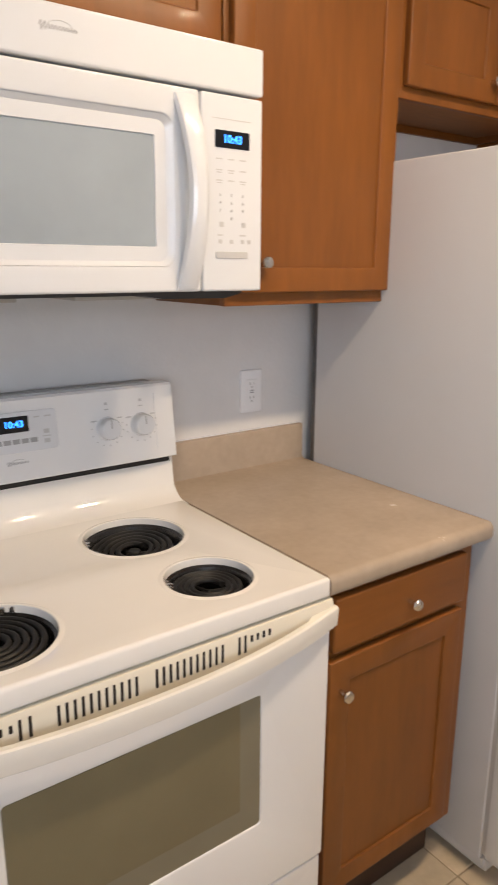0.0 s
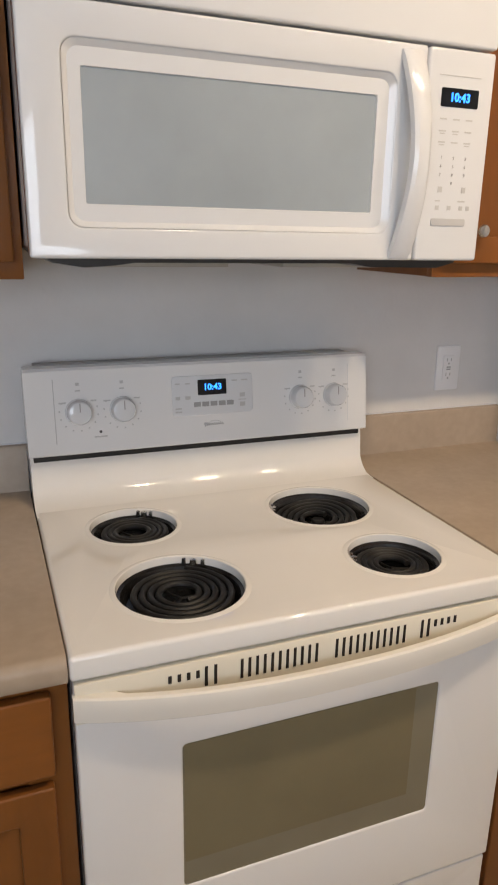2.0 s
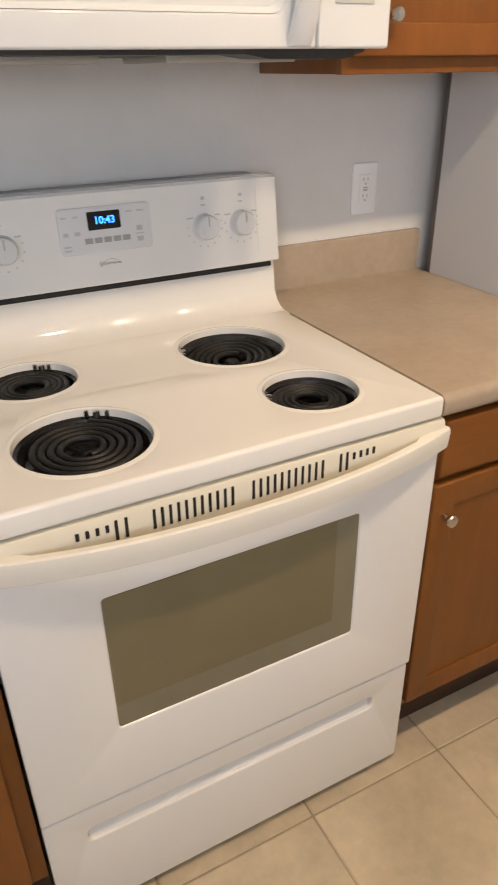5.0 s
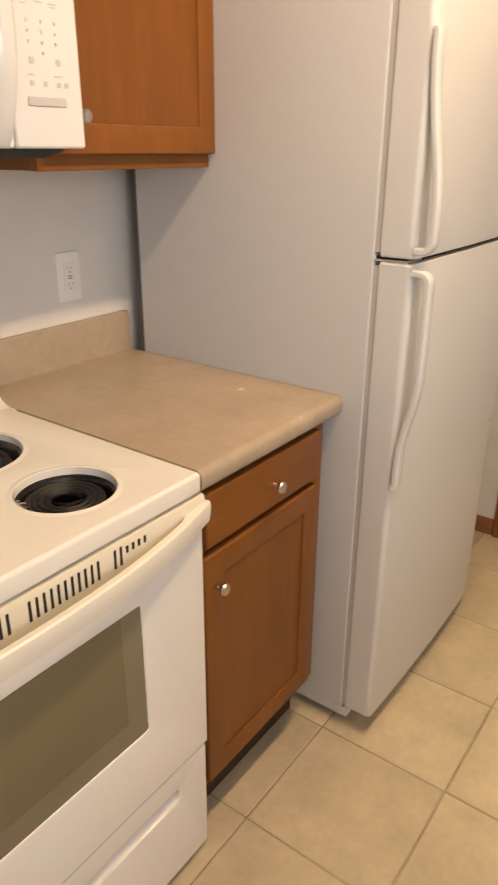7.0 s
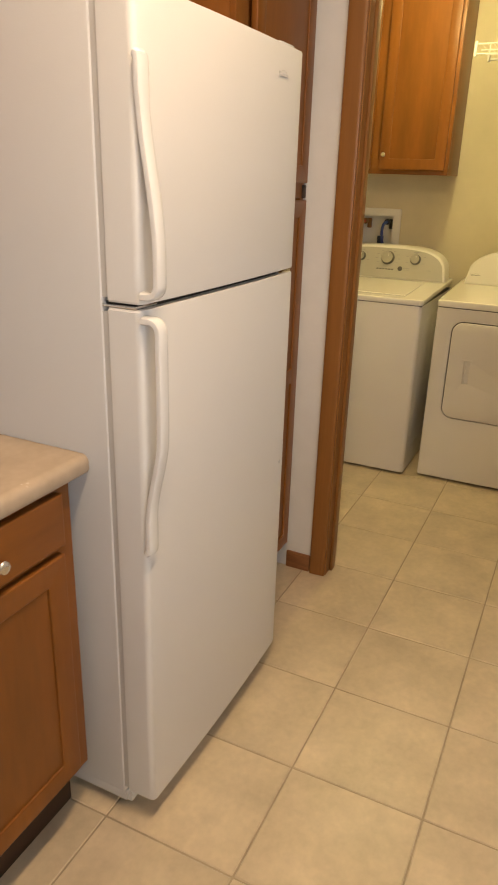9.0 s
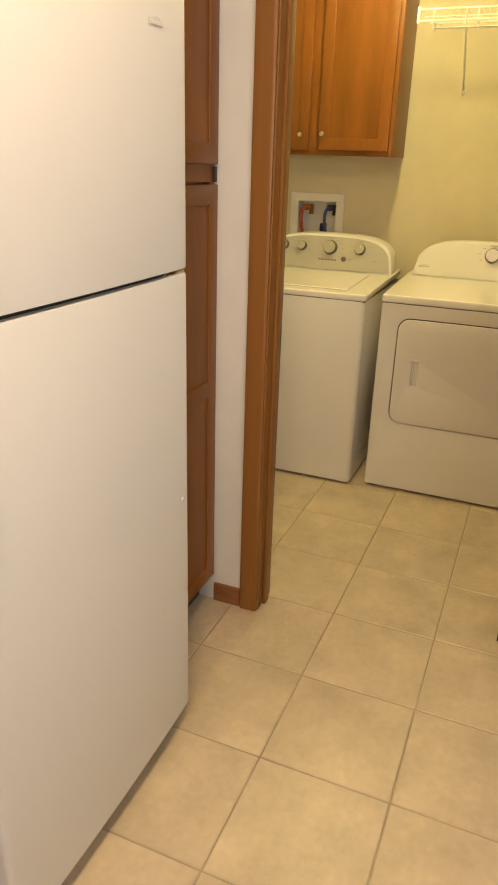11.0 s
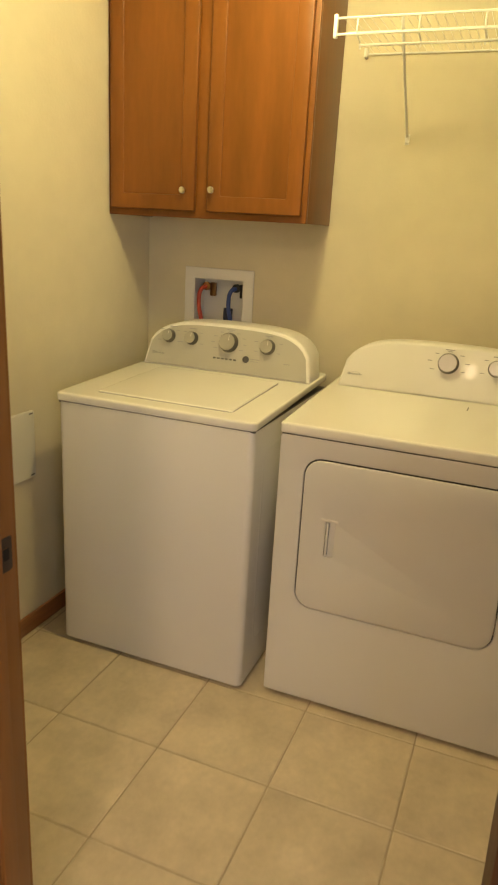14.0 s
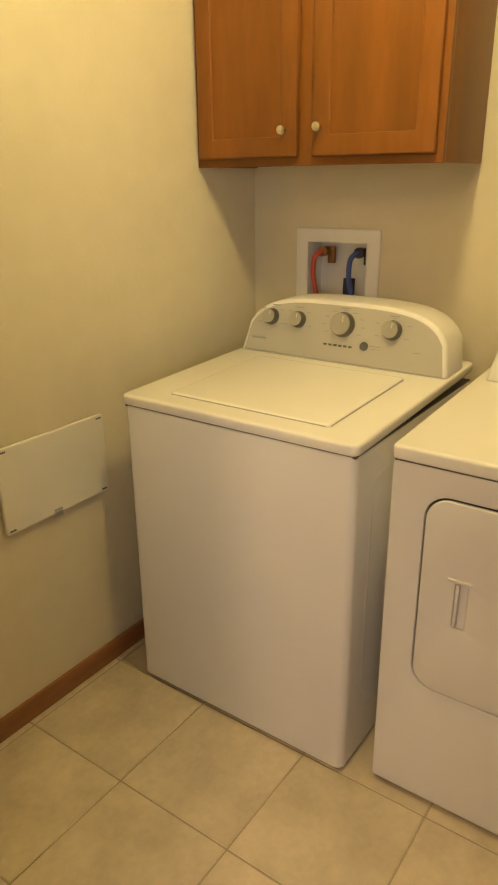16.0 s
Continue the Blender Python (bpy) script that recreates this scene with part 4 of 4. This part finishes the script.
fz = fridge_door("freezer_door", 1.217, 1.701, 1.224, 1.602, False)
rd = fridge_door("fresh_food_door", 0.066, 1.207, 0.729, 1.200, True)
brand_mark(facing_south(2.385, FD - 0.0050, 1.640), 0.060, fz, LOGO_L)
# black block paints the shade between the two doors
part("door_gap", box(FX0 + 0.012, FX1 - 0.012, FD + 0.014, FB + 0.002, 1.2065, 1.2165, 0), BLACK, fr, "black filler painting the shade between the doors")
part("mid_hinge", box(FX1 - 0.085, FX1 - 0.01, FD + 0.004, FB, 1.2075, 1.2150, 0.001), CHROME, fr, "steel centre hinge")
part("mid_plate", box(FX0 + 0.002, FX0 + 0.07, FD + 0.012, FB + 0.004, 1.2080, 1.2130, 0.001), CHROME, fr)
part("top_hinge", box(FX1 - 0.09, FX1 - 0.01, FD + 0.02, FB + 0.03, 1.702, 1.714, 0.004), PLASTIC, fr)
part("door_plug", lathe([(0, 0.002), (0.005, 0.0015), (0.006, 0)], facing_south(FX1 - 0.035, FD - 0.0005, 0.69), 14), PLASTIC, rd, "small white screw plug")

# ---- pantry ----
PX0, PX1, PF = 2.540, 3.044, 1.482
pn = thing("pantry_cabinet", ((PX0 + PX1) / 2, NORTH, 0), "tall dark reddish maple pantry cabinet with two doors", "cabinet")
part("carcass", box(PX0, PX1, PF + 0.018, NORTH - 0.003, 0.09, TOPZ, 0.001), MAPLE, pn)
part("toe_kick", box(PX0, PX1, PF + 0.045, PF + 0.06, 0.001, 0.09, 0.001), TOEKICK, pn, "dark stained toe kick board")
part("face_frame", plate(rrect(PX0, PX1, 0.09, TOPZ, 0.002, 2), [rrect(PX0 + 0.07, PX1 - 0.03, 0.13, 1.37, 0.002, 2), rrect(PX0 + 0.07, PX1 - 0.03, 1.45, TOPZ - 0.04, 0.002, 2)], 0.018, facing_south(0, PF, 0), 0.001), MAPLE, pn)
pf = facing_south(0, PF - 0.0195, 0)
panel_door(pn, 2.622, 3.026, 0.115, 1.365, pf, None, mids=(0.79,), knob=(2.649, 1.25))
panel_door(pn, 2.622, 3.026, 1.416, TOPZ - 0.015, pf, None, knob=(2.649, 1.50))
part("hinge", box(3.026, 3.036, PF - 0.012, PF, 1.370, 1.41, 0.002), HINGE, pn, "small dull metal hinge cover")

# ---- laundry ----
LCF = 4.668
LY0, LY1, LZ0, LZ1 = 1.346, L_NORTH + 0.0005, 1.464, 2.40
lc = thing("laundry_cabinet", (EAST, (LY0 + LY1) / 2, LZ0), "honey-stained maple two-door cabinet above the washer", "cabinet")
carc = box(LCF + 0.018, EAST - 0.001, LY0, LY0 + 0.016, LZ0, LZ1, 0.001)
box(LCF + 0.018, EAST - 0.001, LY1 - 0.016, LY1, LZ0, LZ1, 0.001, bm=carc)
box(LCF + 0.018, EAST - 0.001, LY0 + 0.016, LY1 - 0.016, LZ1 - 0.016, LZ1, 0, bm=carc)
part("carcass", carc, MAPLE, lc)
part("bottom_shelf", box(LCF + 0.018, EAST - 0.001, LY0 + 0.016, LY1 - 0.016, LZ0 + 0.018, LZ0 + 0.032, 0), MAPLE_INSIDE, lc)
part("face_frame", plate(rrect(-LY1, -LY0 + 0.0005, LZ0 - 0.001, LZ1, 0.002, 2), [rrect(-LY1 + 0.03, -1.762, LZ0 + 0.04, LZ1 - 0.04, 0.002, 2), rrect(-1.700, -LY0 - 0.035, LZ0 + 0.04, LZ1 - 0.04, 0.002, 2)], 0.018, facing_west(LCF, 0, 0), 0.001), MAPLE, lc)
lf = facing_west(LCF - 0.0195, 0, 0)
panel_door(lc, -2.088, -1.752, LZ0 + 0.022, LZ1 - 0.015, lf, None, knob=(-1.787, 1.553))
panel_door(lc, -1.704, -1.362, LZ0 + 0.022, LZ1 - 0.015, lf, None, knob=(-1.678, 1.557))

# washer supply box
sb = thing("washer_supply_box", (EAST, 1.782, 0.969), "white recessed washer supply box with red and blue hoses", "outlet box")
part("frame", plate(rrect(-1.932, -1.631, 0.969, 1.281, 0.004, 3), [rrect(-BOX_Y1 + 0.001, -BOX_Y0 - 0.001, BOX_Z0 + 0.001, BOX_Z1 - 0.001, 0.004, 3)], 0.008, facing_west(EAST - 0.0085, 0, 0), 0.003), WASH, sb)
tub = box(EAST + 0.086, EAST + 0.090, BOX_Y0 - 0.001, BOX_Y1 + 0.001, BOX_Z0, BOX_Z1, 0)
box(EAST - 0.008, EAST + 0.088, BOX_Y0 + 0.0005, BOX_Y0 + 0.0035, BOX_Z0, BOX_Z1, 0, bm=tub)
box(EAST - 0.008, EAST + 0.088, BOX_Y1 - 0.0035, BOX_Y1 - 0.0005, BOX_Z0, BOX_Z1, 0, bm=tub)
box(EAST - 0.008, EAST + 0.088, BOX_Y0, BOX_Y1, BOX_Z1 - 0.0035, BOX_Z1 - 0.0005, 0, bm=tub)
part("recess", tub, WASH, sb)
for hy, mat, lab in ((1.849, RED, "red hot water hose"), (1.717, BLUE, "blue cold water hose")):
    v = part("valve", merge(lathe([(0, -0.02), (0.010, -0.02), (0.012, 0.0), (0.012, 0.02), (0.017, 0.022), (0.017, 0.036), (0.008, 0.038), (0, 0.038)], facing_west(EAST + 0.055, hy, BOX_Z1 - 0.035), 18), box(EAST + 0.045, EAST + 0.062, hy - 0.03, hy - 0.006, BOX_Z1 - 0.075, BOX_Z1 - 0.02, 0.004)), BRASS if mat is RED else DARKMETAL, sb)
    part("hose", tube([(EAST + 0.02, hy, BOX_Z1 - 0.035), (EAST + 0.002, hy + 0.012, BOX_Z1 - 0.045), (EAST - 0.004, hy + 0.02, BOX_Z1 - 0.09), (EAST + 0.0, hy + 0.008, BOX_Z1 - 0.17), (EAST + 0.0, hy - 0.01, BOX_Z0 - 0.0)], 0.0085, smooth=True, res=3), mat, sb, lab)
part("drain_hose", tube([(EAST + 0.03, 1.752, BOX_Z0 - 0.01), (EAST + 0.03, 1.752, 1.104), (EAST + 0.032, 1.752, 1.124)], 0.019, res=4), NAVY, sb, "dark corrugated drain hose end")

# access panel on the long wall
ap = thing("access_panel", (4.008, L_NORTH, 0.587), "cream plastic low-voltage access panel on the wall", "wall panel")
am = facing_south(0, L_NORTH - 0.016, 0)
part("back_box", box(3.840, 4.176, L_NORTH - 0.012, L_NORTH + 0.001, 0.594, 0.814, 0.002), CREAMBOX, ap)
part("cover", plate(rrect(3.832, 4.184, 0.587, 0.821, 0.010), [], 0.010, am, 0.004, 3), CREAMBOX, ap)
for cx, cz in ((3.850, 0.811), (4.166, 0.811), (3.850, 0.597), (4.166, 0.597)):
    part("corner_screw", dashes([(0, 0, 0.018, 0.004)], am @ Matrix.Translation((cx, cz, 0.0005))), PRINT_SHADE_D, ap)
part("latch", merge(dashes([(0, 0.004, 0.026, 0.003), (0, -0.005, 0.026, 0.003)], am @ Matrix.Translation((3.996, 0.596, 0.002)), 0.002), box(3.981, 4.011, L_NORTH - 0.018, L_NORTH - 0.014, 0.578, 0.588, 0.001)), PRINT, ap, "small moulded latch ribs")


def console(parent, xb, y0, y1, z0, z1, mat_face, rake=0.26, inset=True, depth=0.10):
    """A rear control console: arched outline, raked front. Returns the frame of a point on its face and the part."""
    h = z1 - z0

    def arch(grow):
        out = []
        a0, a1 = -y1 + grow, -y0 - grow
        n = 40
        out.append((a0, z0 + grow * 0.6))
        out.append((a1, z0 + grow * 0.6))
        for k in range(n + 1):
            u = 1 - 2 * k / n
            side = (1 - abs(u) ** 4.6) ** (1 / 2.6)
            zz = z0 + (h - grow) * (0.03 + 0.90 * side + 0.07 * (1 - u * u))
            out.append(((a0 + a1) / 2 + u * (a1 - a0) / 2, min(zz, z1 - grow)))
        return out

    def lean(bm):
        for v in bm.verts:
            v.co.x += (v.co.z - z0) * rake
        return bm

    body = part("console", lean(plate(arch(0), [], depth, facing_west(xb, 0, 0), 0.010, 3)), WASH, parent)
    if inset:
        part("console_face", lean(plate(arch(0.012), [], 0.002, facing_west(xb - 0.0016, 0, 0), 0.0008)), mat_face, body)

    def at(y, z, out=0.0):
        return facing_west(xb + (z - z0) * rake - 0.002 - out, y, z) @ Matrix.Rotation(-math.atan(rake), 4, "X")
    return body, at


def dial(m, r, parent, pointer=True):
    k = part("dial", lathe([(r * 1.05, 0), (r * 1.04, 0.004), (r * 0.98, 0.006), (r * 0.95, 0.018), (r * 0.90, 0.022), (0, 0.0215)], m, 36), DIALRIM_SHADE, parent, "silver dial, rim coloured dark for its shadow ring")
    part("dial_cap", lathe([(r * 0.89, 0.0218), (r * 0.85, 0.0238), (0, 0.0232)], m, 32), DIALCAP, k)
    if pointer:
        part("pointer", dashes([(r * 0.2, r * 0.42, 0.0022, r * 0.5)], m @ Matrix.Translation((0, 0, 0.024))), WASH, k)
    return k


def legends(m, r, parent, count=5, shift=0.0):
    rows = [((r + 0.016) * 1.25 * math.cos(radians(a)), (r + 0.007) * math.sin(radians(a)), 0.014, 0.0026) for a in [-35 + 250 * k / (count - 1) for k in range(count)]]
    rows.append((shift, r + 0.0125, 0.030, 0.0034))
    part("dial_print", dashes(rows, m @ Matrix.Translation((0, 0, 0.0004)), 0.0002), PRINT, parent)


# washer
WF, WY0, WY1 = 4.152, 1.287, 1.970
ws = thing("washing_machine", (WF, (WY0 + WY1) / 2, 0), "white top-loading washing machine with silver console", "washing machine")
WTOP = 0.905
cab = plate(rrect(-WY1, -WY0, WF, 4.89, 0.022), [], 0.861, Matrix(((0, 1, 0, 0), (-1, 0, 0, 0), (0, 0, 1, 0.875), (0, 0, 0, 1))), 0.003)
part("cabinet", cab, WASH, ws)
for fx in (4.24, 4.84):
    for fy in (WY0 + 0.05, WY1 - 0.05):
        part("foot", lathe([(0, 0), (0.02, 0), (0.02, 0.012), (0.008, 0.014), (0.008, 0.03), (0, 0.03)], facing_up(fx, fy, 0), 14), DARKMETAL, ws)


def deck(x0, x1, y0, y1, zf, zb, thick, r=0.02):
    bm = plate(rrect(-y1, -y0, x0, x1, r), [], thick, Matrix(((0, 1, 0, 0), (-1, 0, 0, 0), (0, 0, 1, 0), (0, 0, 0, 1))), 0.007, 3)
    for v in bm.verts:
        v.co.z += zf + (zb - zf) * (v.co.x - x0) / (x1 - x0)
    return bm


dk = part("top_deck", deck(WF - 0.003, 4.890, WY0 - 0.004, WY1 + 0.008, WTOP, 0.931, 0.028), WASH_TOP_LIT, ws)
# dark strip along the seam paints the deck lip's overhang shadow
part("deck_seam", box(WF + 0.004, 4.88, WY0 + 0.002, WY1 - 0.002, 0.8720, 0.8790, 0), PRINT_SHADE_D, ws)
lid = part("lid", deck(4.214, 4.630, 1.386, 1.862, 0.9093, 0.9243, 0.006, 0.012), WASH_TOP_LIT, dk, "flat white lid")
part("lid_seam", deck(4.2130, 4.6310, 1.3850, 1.8630, 0.9070, 0.9221, 0.004, 0.014), PRINT, dk)
for px in (4.24, 4.56):
    part("side_emboss", plate(rrect(px, px + 0.24, 0.12, 0.80, 0.05), [rrect(px + 0.012, px + 0.228, 0.132, 0.788, 0.04)], 0.0010, facing_south(0, WY0 - 0.0005, 0), 0.0004), WASH, ws)
cn, at = console(ws, 4.682, WY0 + 0.004, WY1 - 0.004, 0.921, 1.095, SILVER, rake=0.28, depth=0.13)
for y, r, n in ((1.868, 0.024, 4), (1.772, 0.024, 4), (1.620, 0.035, 9), (1.466, 0.027, 5)):
    dial(at(y, 1.032), r, cn)
    legends(at(y, 1.032), r, cn, n, 0.012 if y > 1.8 else 0.0)
part("start_button", lathe([(0.0125, 0), (0.012, 0.004), (0.009, 0.005), (0, 0.005)], at(1.544, 0.980), 24), PRINT_SHADE_D, cn, "small round grey button")
part("indicator_row", dashes([(-0.042 + 0.0165 * k, 0, 0.011, 0.006) for k in range(6)], at(1.628, 0.973), 0.0006), PRINT_SHADE_D, cn, "row of six dark indicators")
part("button_print", dashes([(0, 0.003, 0.036, 0.003), (0, -0.005, 0.03, 0.002), (0.123, 0, 0.022, 0.003)], at(1.509, 0.980), 0.0003), PRINT, cn)
brand_mark(at(1.905, 0.966), 0.062, cn)

# dryer
DF_, DY0, DY1 = 4.192, 0.485, 1.220
dr = thing("clothes_dryer", (4.52, (DY0 + DY1) / 2, 0), "white front-loading clothes dryer with hamper door", "dryer")
part("cabinet", plate(rrect(-DY1, -DY0, DF_ + 0.012, 4.90, 0.015), [], 0.862, Matrix(((0, 1, 0, 0), (-1, 0, 0, 0), (0, 0, 1, 0.876), (0, 0, 0, 1))), 0.003), WASH, dr)
for fx in (4.27, 4.85):
    for fy in (DY0 + 0.05, DY1 - 0.05):
        part("foot", lathe([(0, 0), (0.02, 0), (0.02, 0.012), (0.008, 0.014), (0.008, 0.03), (0, 0.03)], facing_up(fx, fy, 0), 14), DARKMETAL, dr)
door_o = rrect(-1.143, -0.560, 0.337, 0.819, 0.055, 8)
part("front_panel", plate(rrect(-DY1, -DY0, 0.014, 0.877, 0.008, 3), [door_o], 0.014, facing_west(DF_, 0, 0), 0.003), WASH, dr)
# groove bottom coloured dark in place of the shade of a deeper gap
part("groove", plate(rrect(-1.152, -0.551, 0.328, 0.828, 0.05, 6), [], 0.002, facing_west(DF_ + 0.0105, 0, 0)), PRINT_SHADE_D, dr, "dark plate painting the shade in the door groove")
slot = rrect(-1.062, -1.034, 0.521, 0.633, 0.006, 4)
ddoor = part("door", plate(rrect(-1.1383, -0.5647, 0.3417, 0.8143, 0.0505, 8), [slot], 0.010, facing_west(DF_ - 0.003, 0, 0), 0.003), WASH, dr)
part("pull_pocket", merge(box(DF_ + 0.0080, DF_ + 0.0100, 1.030, 1.066, 0.517, 0.637, 0), merge(box(DF_ - 0.006, DF_ - 0.002, 1.026, 1.078, 0.634, 0.641, 0.001), box(DF_ - 0.0045, DF_ + 0.004, 1.053, 1.060, 0.525, 0.630, 0.002))), WASH, ddoor, "recessed vertical pull")
# grey strip paints the shade down the inner edge of the pull
part("pull_shade", box(DF_ + 0.0045, DF_ + 0.0070, 1.0535, 1.0600, 0.527, 0.628, 0), PRINT, ddoor)
for hz in (0.43, 0.72):
    part("door_hinge", box(DF_ - 0.004, DF_ + 0.004, 0.5605, 0.5655, hz - 0.03, hz + 0.03, 0.001), CHROME, ddoor)
ddk = part("top_deck", deck(DF_ - 0.004, 4.900, DY0 - 0.002, DY1 + 0.004, 0.912, 0.940, 0.032, 0.012), WASH_TOP_LIT, dr)
part("lint_mark", dashes([(0, 0, 0.004, 0.05)], Matrix.Translation((4.610, 0.742, 0.9290)) @ Matrix.Rotation(radians(90), 4, "Z")), PRINT_SHADE_D, ddk)
# overhang shadow of the dryer's deck, painted as a dark strip
part("deck_seam", box(DF_ + 0.002, 4.89, DY0 + 0.003, DY1 - 0.003, 0.8720, 0.8810, 0), PRINT_SHADE_D, dr)
cn, at = console(dr, 4.700, DY0 + 0.004, DY1 - 0.026, 0.927, 1.103, WASH, inset=False, rake=0.24, depth=0.09)
for y, r, n in ((0.832, 0.033, 7), (0.679, 0.026, 4), (0.595, 0.026, 4)):
    dial(at(y, 1.046, -0.001), r, cn, False)
    legends(at(y, 1.046, -0.001), r, cn, n)
brand_mark(at(1.140, 0.976, -0.001), 0.06, cn)

# wire shelf
SX0, SY0, SY1, SZ = 4.562, L_SOUTH, 1.262, 2.034
sh = thing("wire_shelf", (EAST, 0.45, SZ), "white vinyl-coated wire shelf with hanging rail", "shelf")
for z in (SZ, SZ - 0.042):
    part("front_rail", tube([(SX0, SY0 + 0.003, z), (SX0, SY1, z)], 0.0035, res=2), WIRE, sh)
for x in (SX0 + 0.13, SX0 + 0.27, EAST - 0.006):
    part("support_rail", tube([(x, SY0 + 0.003, SZ - 0.006), (x, SY1, SZ - 0.006)], 0.0032, res=2), WIRE, sh)
part("hang_rail", tube([(SX0 + 0.045, SY0 + 0.003, SZ - 0.062), (SX0 + 0.045, SY1 - 0.06, SZ - 0.062)], 0.0035, res=2), WIRE, sh)
w0 = part("cross_wire", tube([(EAST - 0.002, 1.24, SZ - 0.001), (SX0, 1.24, SZ - 0.001)], 0.0008, res=1), WIRE, sh)
y = 1.2146
while y > SY0 + 0.02:
    o = new("cross_wire", w0.data)
    o.parent = sh
    o.location = (0, y - 1.24, 0)
    y -= 0.0254
h0 = part("hanger_hook", tube([(SX0, 1.20, SZ), (SX0, 1.20, SZ - 0.042), (SX0 + 0.02, 1.20, SZ - 0.048), (SX0 + 0.045, 1.20, SZ - 0.056), (SX0 + 0.047, 1.20, SZ - 0.072)], 0.0028, res=2, smooth=True), WIRE, sh)
for k in range(1, 9):
    o = new("hanger_hook", h0.data)
    o.parent = sh
    o.location = (0, -0.178 * k, 0)
part("end_cap", box(SX0 - 0.008, SX0 + 0.008, SY1 - 0.004, SY1 + 0.008, SZ - 0.052, SZ + 0.010, 0.003), WIRE, sh)
part("end_bracket", box(EAST - 0.03, EAST - 0.001, SY1 - 0.004, SY1 + 0.006, SZ - 0.02, SZ + 0.01, 0.003), WIRE, sh)
br = part("brace", tube([(SX0 + 0.004, 1.072, SZ - 0.004), (SX0 + 0.02, 1.072, SZ - 0.03), (EAST - 0.012, 1.094, 1.770)], 0.0045, res=3), WIRE, sh, "slanted support brace")
part("brace_foot", merge(box(EAST - 0.004, EAST - 0.0005, 1.086, 1.102, 1.744, 1.778, 0.001), lathe([(0, 0.006), (0.006, 0.005), (0.007, 0)], facing_west(EAST - 0.004, 1.094, 1.754), 12)), WIRE, br)

# ---- lamps ----
for bx, by in DOWNLIGHTS:
    kl = thing("ceiling_light", (bx, by, CEILING), "round flush ceiling downlight with a glowing lens", "ceiling light", "kitchen downlights")
    part("rim", lathe([(0.048, -0.006), (0.052, -0.010), (0.064, -0.008), (0.072, -0.001), (0.048, -0.001)], facing_up(bx, by, CEILING), 36), PLASTIC, kl)
    part("lens", lathe([(0.0478, -0.002), (0.0478, -0.0075), (0, -0.0085)], facing_up(bx, by, CEILING), 32), BULB, kl, "glowing frosted lens")
ll = thing("ceiling_light", (LAMP_X, LAMP_Y, CEILING), "small ceiling light with a warm frosted bulb on a short stem", "ceiling light")
part("canopy", lathe([(0, -0.022), (0.050, -0.020), (0.062, -0.006), (0.062, -0.001)], facing_up(LAMP_X, LAMP_Y, CEILING), 32), PLASTIC, ll)
part("stem", lathe([(0.010, -0.020), (0.010, -0.070), (0.020, -0.075), (0.022, LAMP_Z + 0.055 - CEILING), (0, LAMP_Z + 0.055 - CEILING)], facing_up(LAMP_X, LAMP_Y, CEILING), 20), PLASTIC, ll)
b = part("bulb", lathe([(0.014, 0.062), (0.024, 0.048), (0.046, 0.018), (0.050, -0.010), (0.038, -0.042), (0.016, -0.060), (0, -0.062)], facing_up(LAMP_X, LAMP_Y, LAMP_Z), 24), BULB_L, ll, "glowing warm bulb")
b.visible_shadow = False

# ---- floor tiles ----
TX, TY, PX, PY, G = 1.788, 1.0625, 0.3385, 0.339, 0.0042
tile_mesh = None
rest = bmesh.new()
for i in range(-13, 10):
    for j in range(-14, 4):
        x0, x1 = TX + PX * i + G / 2, TX + PX * (i + 1) - G / 2
        y0, y1 = TY + PY * j + G / 2, TY + PY * (j + 1) - G / 2
        x1, y1 = min(x1, EAST + 0.2), min(y1, NORTH + 0.1)
        if x1 - x0 < 0.03 or y1 - y0 < 0.03 or x1 < WEST or (y1 < SOUTH and x1 < PART_W) or (y1 < L_SOUTH and x0 > PART_E):
            continue
        near = x1 > 0.4 and y1 > -0.8
        whole = abs(x1 - x0 - PX + G) < 1e-6 and abs(y1 - y0 - PY + G) < 1e-6
        if not near:
            box(x0, x1, y0, y1, -0.006, 0.0, 0, bm=rest)
            continue
        if whole and tile_mesh:
            ob = new("tile", tile_mesh)
        else:
            bm = box(0, x1 - x0, 0, y1 - y0, -0.006, 0.0, 0.0022, 1)
            me = bpy.data.meshes.new("tile")
            bm.to_mesh(me)
            bm.free()
            me.materials.append(TILE)
            ob = new("tile", me)
            if whole:
                tile_mesh = me
        ob.parent = floor
        ob.location = (x0, y0, random.uniform(-0.0005, 0.0005))
tagged(part("tile_field", rest, TILE, floor, smooth=False), "beige ceramic tiles farther off", kind="stuff")
